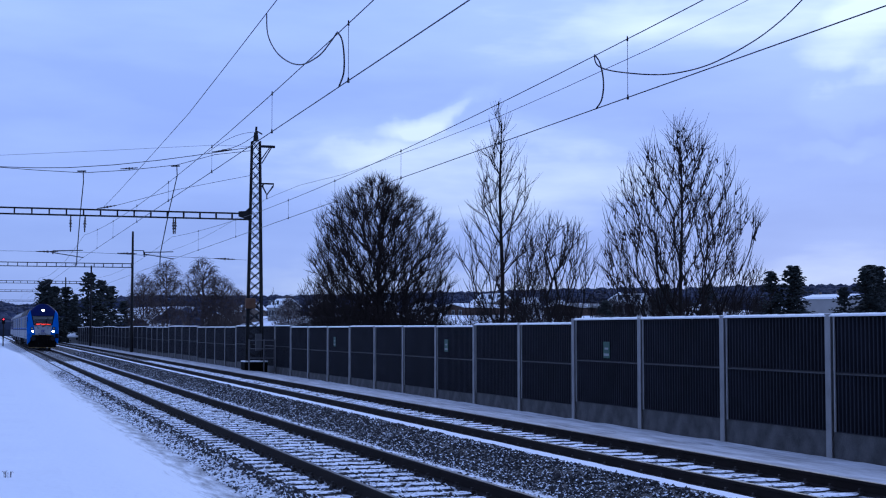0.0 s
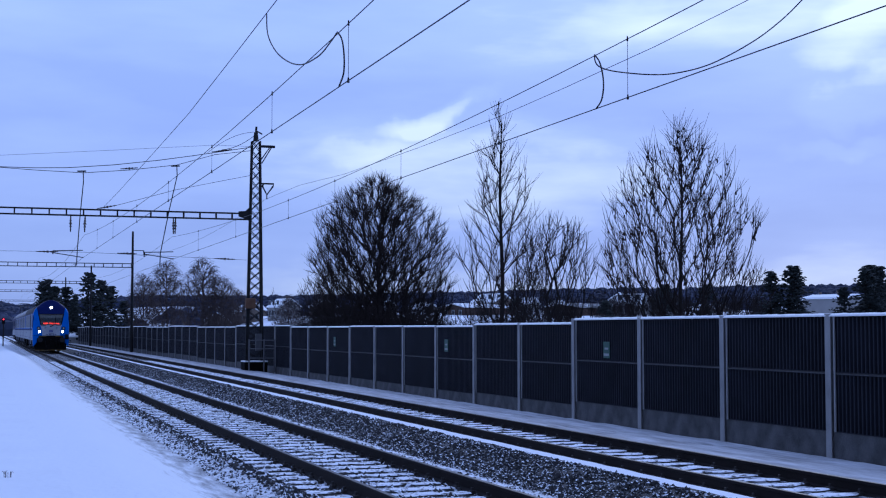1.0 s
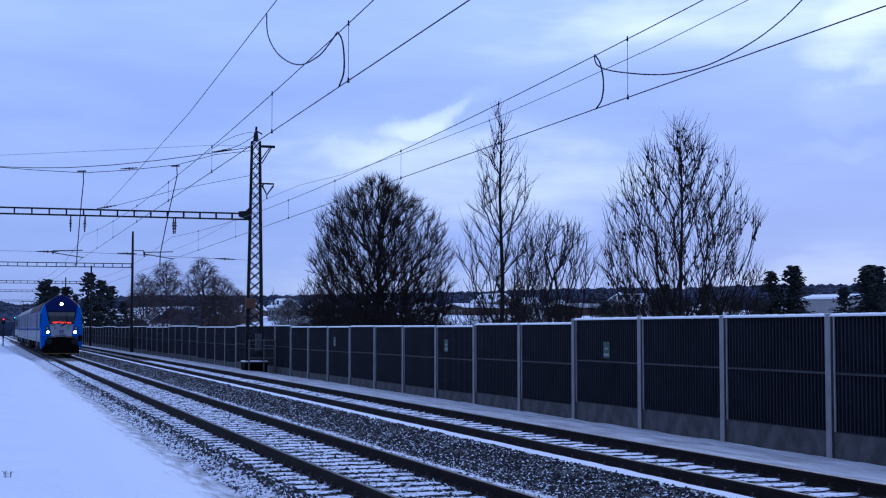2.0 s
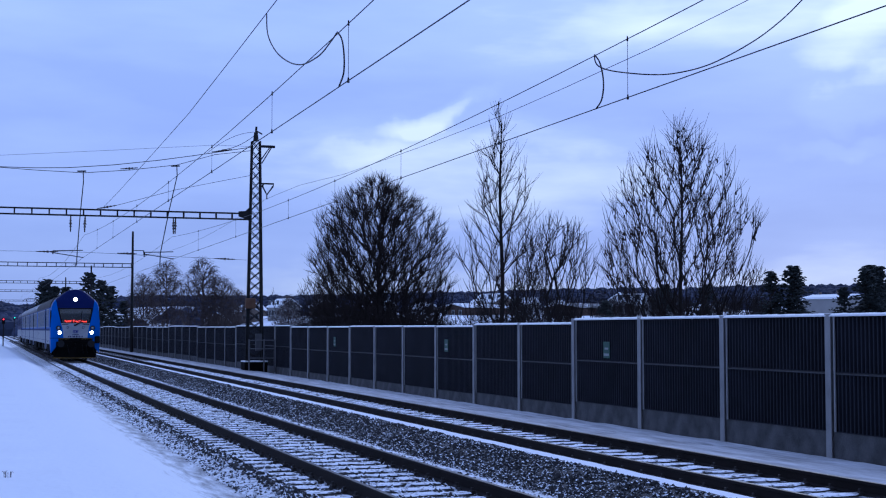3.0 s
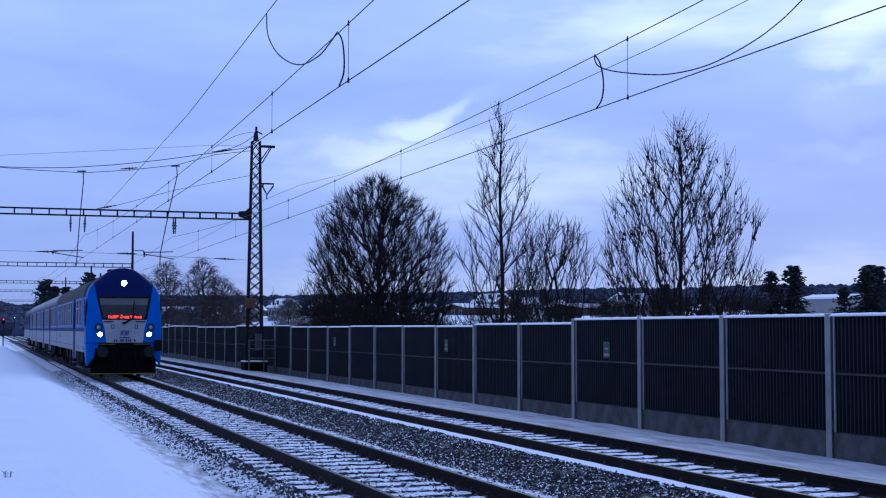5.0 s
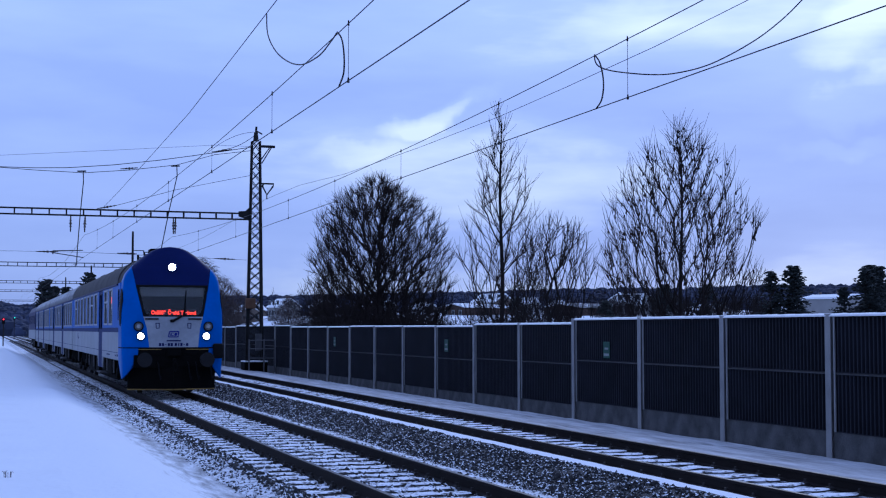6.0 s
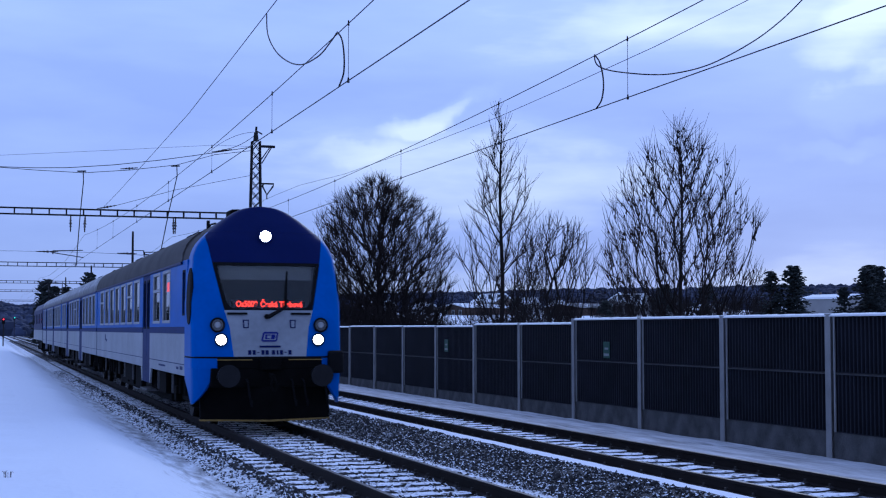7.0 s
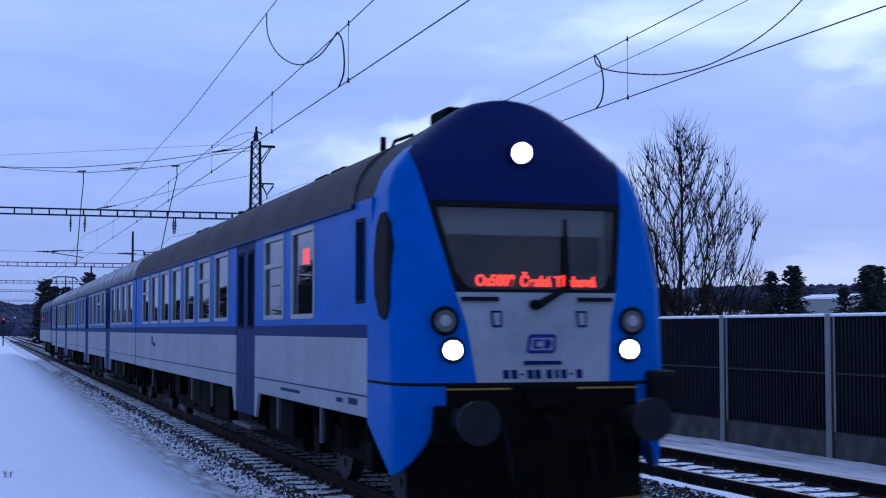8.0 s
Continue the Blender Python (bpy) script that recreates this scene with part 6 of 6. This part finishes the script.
def conifer(name, at, height, width, seed, label, group="", pine=False):
    rng = random.Random(seed)
    t = thing(name, at, label, "tree", group)
    bm = fresh()
    rod(bm, (0, 0, -0.3), (0, 0, height), 0.18, 0.02, n=6)
    part("trunk", bm, BARK, t)
    vs, fs = [], []
    tri = ((0, 2, 4), (2, 1, 4), (1, 3, 4), (3, 0, 4), (2, 0, 5), (1, 2, 5), (3, 1, 5), (0, 3, 5))
    for _ in range(150):
        f = rng.random() ** 1.25 * 0.97 + 0.03
        z = height * f
        reach = width * ((max(math.sin(math.pi * (0.12 + 0.86 * f)), 0.05) ** 0.7) if pine else (1 - f) ** 0.75 + 0.04) * rng.uniform(0.55, 1.12) + 0.15
        a = rng.uniform(0, 6.28)
        fall = rng.uniform(-0.25, 0.12) if pine else rng.uniform(0.05, 0.45)
        for k in range(9):
            u = rng.uniform(0.15, 1.0)
            size = rng.uniform(0.14, 0.34) * (1.25 - 0.5 * u)
            c = Vector((reach * u * math.cos(a), reach * u * math.sin(a), z - fall * reach * u * u)) + Vector((rng.gauss(0, 0.16), rng.gauss(0, 0.16), rng.gauss(0, 0.12)))
            q = Euler((rng.uniform(-0.5, 0.5), rng.uniform(-0.5, 0.5), a + rng.gauss(0, 0.5))).to_quaternion()
            n = len(vs)
            for ax in ((1.7, 0, 0), (-1.7, 0, 0), (0, 1, 0), (0, -1, 0), (0, 0, 0.55), (0, 0, -0.55)):
                vs.append(c + q @ Vector(ax) * size * rng.uniform(0.6, 1.25))
            fs += [tuple(n + i for i in t3) for t3 in tri]
    me = bpy.data.meshes.new("crown")
    me.from_pydata(vs, [], fs)
    me.materials.append(NEEDLE)
    crown = new("crown", me)
    crown.parent = t
    return t


con = conifer("spruce_tree", (10.2, 218, gz(10, 218)), 9.6, 2.4, 1, "dark dense spruce beside the line", "conifers")
for x, y, k, w in ((9.4, 219, 0.97, 1.0), (11.4, 220, 0.9, 1.0), (15.0, 232, 0.85, 0.9)):
    c = copy_thing(con, pose(x, y, gz(x, y), 0, 0, x * 40 % 360))
    c.scale = (k * w, k * w, k)
pine = conifer("pine_tree", (17.4, 237, gz(17.4, 237)), 12.0, 2.6, 2, "dark rounded pine among the village trees", "pines", pine=True)
for x, y, k, w in ((19.6, 240, 0.92, 1.1), (21.8, 246, 0.88, 1.1), (24.5, 250, 0.72, 1.3), (14.2, 240, 0.8, 1.1), (96, 137, 0.86, 1.0), (98.8, 139, 0.78, 1.0), (93.8, 138, 0.68, 0.9), (102, 143, 0.88, 1.1),
                   (99.0, 157, 0.9, 1.1), (96.5, 158, 0.84, 1.0), (101.5, 160, 0.8, 1.1), (91, 165, 0.7, 1.2), (85, 165, 0.6, 1.2), (106, 150, 0.9, 1.3), (78, 168, 0.55, 1.2), (90, 175, 0.7, 1.3), (70, 180, 0.6, 1.2)):
    c = copy_thing(pine, pose(x, y, gz(x, y), 0, 0, x * 40 % 360))
    c.scale = (k * w, k * w, k)


for k in range(46):                                   # unseen wood across the line, added for the train to reflect
    x, y = -15 - 16 * ((k * 0.618) % 1), -30 + 10.0 * k
    c = copy_thing(pine, pose(x, y, gz(x, y), 0, 0, k * 77 % 360))
    c.scale = (1.4, 1.4, 0.36 + 0.26 * ((k * 0.37) % 1))


# ---- houses and far land ----
def house(at, w, d, h, rise, turn, mat, label, storeys=1):
    t = thing("house", at, label, "house", "houses", turn=turn)
    bm = fresh()
    prism(bm, [(-w / 2, -1.0), (w / 2, -1.0), (w / 2, h), (0, h + rise), (-w / 2, h)], "y", -d / 2, d / 2)
    part("wall", bm, mat, t)
    bm = fresh()
    o, q = 0.35, 0.28
    sl = rise / (w / 2)
    prism(bm, [(-w / 2 - o, h - o * sl), (0, h + rise), (w / 2 + o, h - o * sl), (w / 2 + o, h - o * sl + q), (0, h + rise + q), (-w / 2 - o, h - o * sl + q)], "y", -d / 2 - o, d / 2 + o)
    rf = part("roof", bm, SNOW_CAP, t, "snow-covered roof")
    bm = fresh()
    box(bm, w * 0.12, w * 0.12 + 0.5, -0.3, 0.3, h + rise * 0.4, h + rise + 0.9)
    part("chimney", bm, PLASTER, rf)
    for s in range(storeys):
        z = 1.0 + 2.7 * s
        for fx in (-0.3, 0.0, 0.3):
            bm = fresh()
            box(bm, fx * w - 0.55, fx * w + 0.55, -d / 2 - 0.05, -d / 2 + 0.02, z, z + 1.2)
            fr = part("window", bm, SIGN_WHITE, t)
            bm = fresh()
            box(bm, fx * w - 0.45, fx * w + 0.45, -d / 2 - 0.07, -d / 2 - 0.052, z + 0.1, z + 1.1)
            part("pane", bm, DARK_GLASS, fr)
        for fy in (-0.28, 0.05, 0.33):
            bm = fresh()
            box(bm, -w / 2 - 0.05, -w / 2 + 0.02, fy * d - 0.55, fy * d + 0.55, z, z + 1.2)
            fr = part("window", bm, SIGN_WHITE, t)
            bm = fresh()
            box(bm, -w / 2 - 0.07, -w / 2 - 0.052, fy * d - 0.45, fy * d + 0.45, z + 0.1, z + 1.1)
            part("pane", bm, DARK_GLASS, fr)
    return t


def at_ground(x, y, up=0.0):
    return (x, y, ground_z(x, y) + up)


house(at_ground(133.6, 199, -0.3), 6.4, 8, 5.2, 0.5, 20, PLASTER_PALE, "pale low house with a flat snowy roof", 1)
house(at_ground(140, 306, -1.4), 11, 26, 3.0, 0.8, -65, BARN, "long low brown building with a snowy roof", 1)
house(at_ground(116, 325, -1.2), 9, 14, 2.8, 0.8, -70, BARN, "long low brown building with a snowy roof", 1)
house(at_ground(35.7, 262), 6.0, 7, 2.6, 2.4, 10, PLASTER, "small gabled house with a snowy roof", 1)
house(at_ground(19.0, 232), 6.5, 9, 1.6, 0.7, 80, PLASTER_PALE, "low white shed beside the line", 1)
rng = random.Random(41)
for k in range(26):
    y = rng.uniform(280, 560)
    x = 20 + y * rng.uniform(0.02, 0.62)
    house(at_ground(x, y, -0.2), rng.uniform(5, 7), rng.uniform(6, 9), rng.uniform(2.2, 3.2), rng.uniform(1.4, 2.4), rng.uniform(-50, 50), rng.choice((PLASTER, PLASTER_PALE)), rng.choice(("distant village house with a snowy gabled roof", "distant plastered house under a snowy roof")), rng.choice((1, 2)))


def hazed_far_woods():
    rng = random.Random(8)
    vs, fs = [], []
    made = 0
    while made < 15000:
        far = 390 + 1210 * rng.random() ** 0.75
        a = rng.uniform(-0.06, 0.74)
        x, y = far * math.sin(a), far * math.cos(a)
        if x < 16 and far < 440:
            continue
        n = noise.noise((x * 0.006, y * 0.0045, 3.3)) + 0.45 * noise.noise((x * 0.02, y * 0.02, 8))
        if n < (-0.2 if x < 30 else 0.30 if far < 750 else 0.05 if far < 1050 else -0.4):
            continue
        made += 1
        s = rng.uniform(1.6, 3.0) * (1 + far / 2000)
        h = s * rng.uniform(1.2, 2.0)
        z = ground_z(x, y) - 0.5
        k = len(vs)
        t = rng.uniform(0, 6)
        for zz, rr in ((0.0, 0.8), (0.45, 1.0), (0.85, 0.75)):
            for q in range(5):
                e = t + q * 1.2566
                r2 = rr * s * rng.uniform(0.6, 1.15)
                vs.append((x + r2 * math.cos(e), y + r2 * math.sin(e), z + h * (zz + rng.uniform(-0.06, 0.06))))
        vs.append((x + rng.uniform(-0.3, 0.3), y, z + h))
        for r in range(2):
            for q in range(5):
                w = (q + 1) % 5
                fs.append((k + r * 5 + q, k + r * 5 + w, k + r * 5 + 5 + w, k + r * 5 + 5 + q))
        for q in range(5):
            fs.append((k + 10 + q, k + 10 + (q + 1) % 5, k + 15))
    me = bpy.data.meshes.new("hazed_far_woods")
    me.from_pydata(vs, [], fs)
    me.materials.append(WOOD_HAZED)
    tagged(new("hazed_far_woods", me), "dark leafless woods on the distant hills, tinted with haze blue", "woods", kind="stuff")


hazed_far_woods()


# ---- signals and small things beside the line ----
def signal(at, h, mat, label):
    s = thing("railway_signal", at, label, "signal", "signals")
    bm = fresh()
    rod(bm, (0, 0, -0.4), (0, 0, h), 0.06)
    part("post", bm, STEEL, s)
    bm = fresh()
    box(bm, -0.16, 0.16, -0.12, 0.1, h - 0.4, h + 0.2, 0.04)
    hd = part("head", bm, BLACK, s, "black signal head")
    bm = fresh()
    rod(bm, (0, -0.16, h + 0.05), (0, -0.121, h + 0.05), 0.075, n=16)
    part("lens", bm, mat, hd, "lit signal lens")
    return s


signal((2.70, 151.5, -0.1), 2.95, SIGNAL_RED, "slim railway signal showing a red light")
signal((7.47, 300.0, -0.2), 4.4, SIGNAL_GREEN, "slim railway signal showing a green light")
bm = fresh()
rng = random.Random(4)
for _ in range(8):
    x, y = rng.uniform(-0.04, 0.04), rng.uniform(-0.06, 0.06)
    tube(bm, [(x, y, -0.05), (x * 1.3, y, 0.06), (x * 1.6 + rng.uniform(-0.04, 0.04), y * 1.5, rng.uniform(0.04, 0.075))], 0.003, n=3)
part("stalks", bm, BIRCH_TWIG, thing("grass_tuft", (0.38, 17.0, 0.2), "dry grass stalks poking through the snow", "grass tuft"))


# ---- the train's run ----
def motions():
    for car, off in TRAIN:
        rows = []
        for k in range(17):
            y = nose_at(k * 0.5) + off
            slope = (bend(y + 20.0) - bend(y + 3.0)) / 17.0
            rows.append((k * 0.5, pose(TRACK_A + bend(y + 3.0) - 3.0 * slope, y, 0, 0, 0, -math.degrees(math.atan(slope)))))
        walk(car, rows)
    step = 1 / 30
    for ws, y in WHEELSETS:
        walk(ws, [(k * step, pose(0, y, 0.46, math.degrees((nose_at(0.0) - nose_at(k * step)) / 0.46) % 360)) for k in range(241)])


motions()
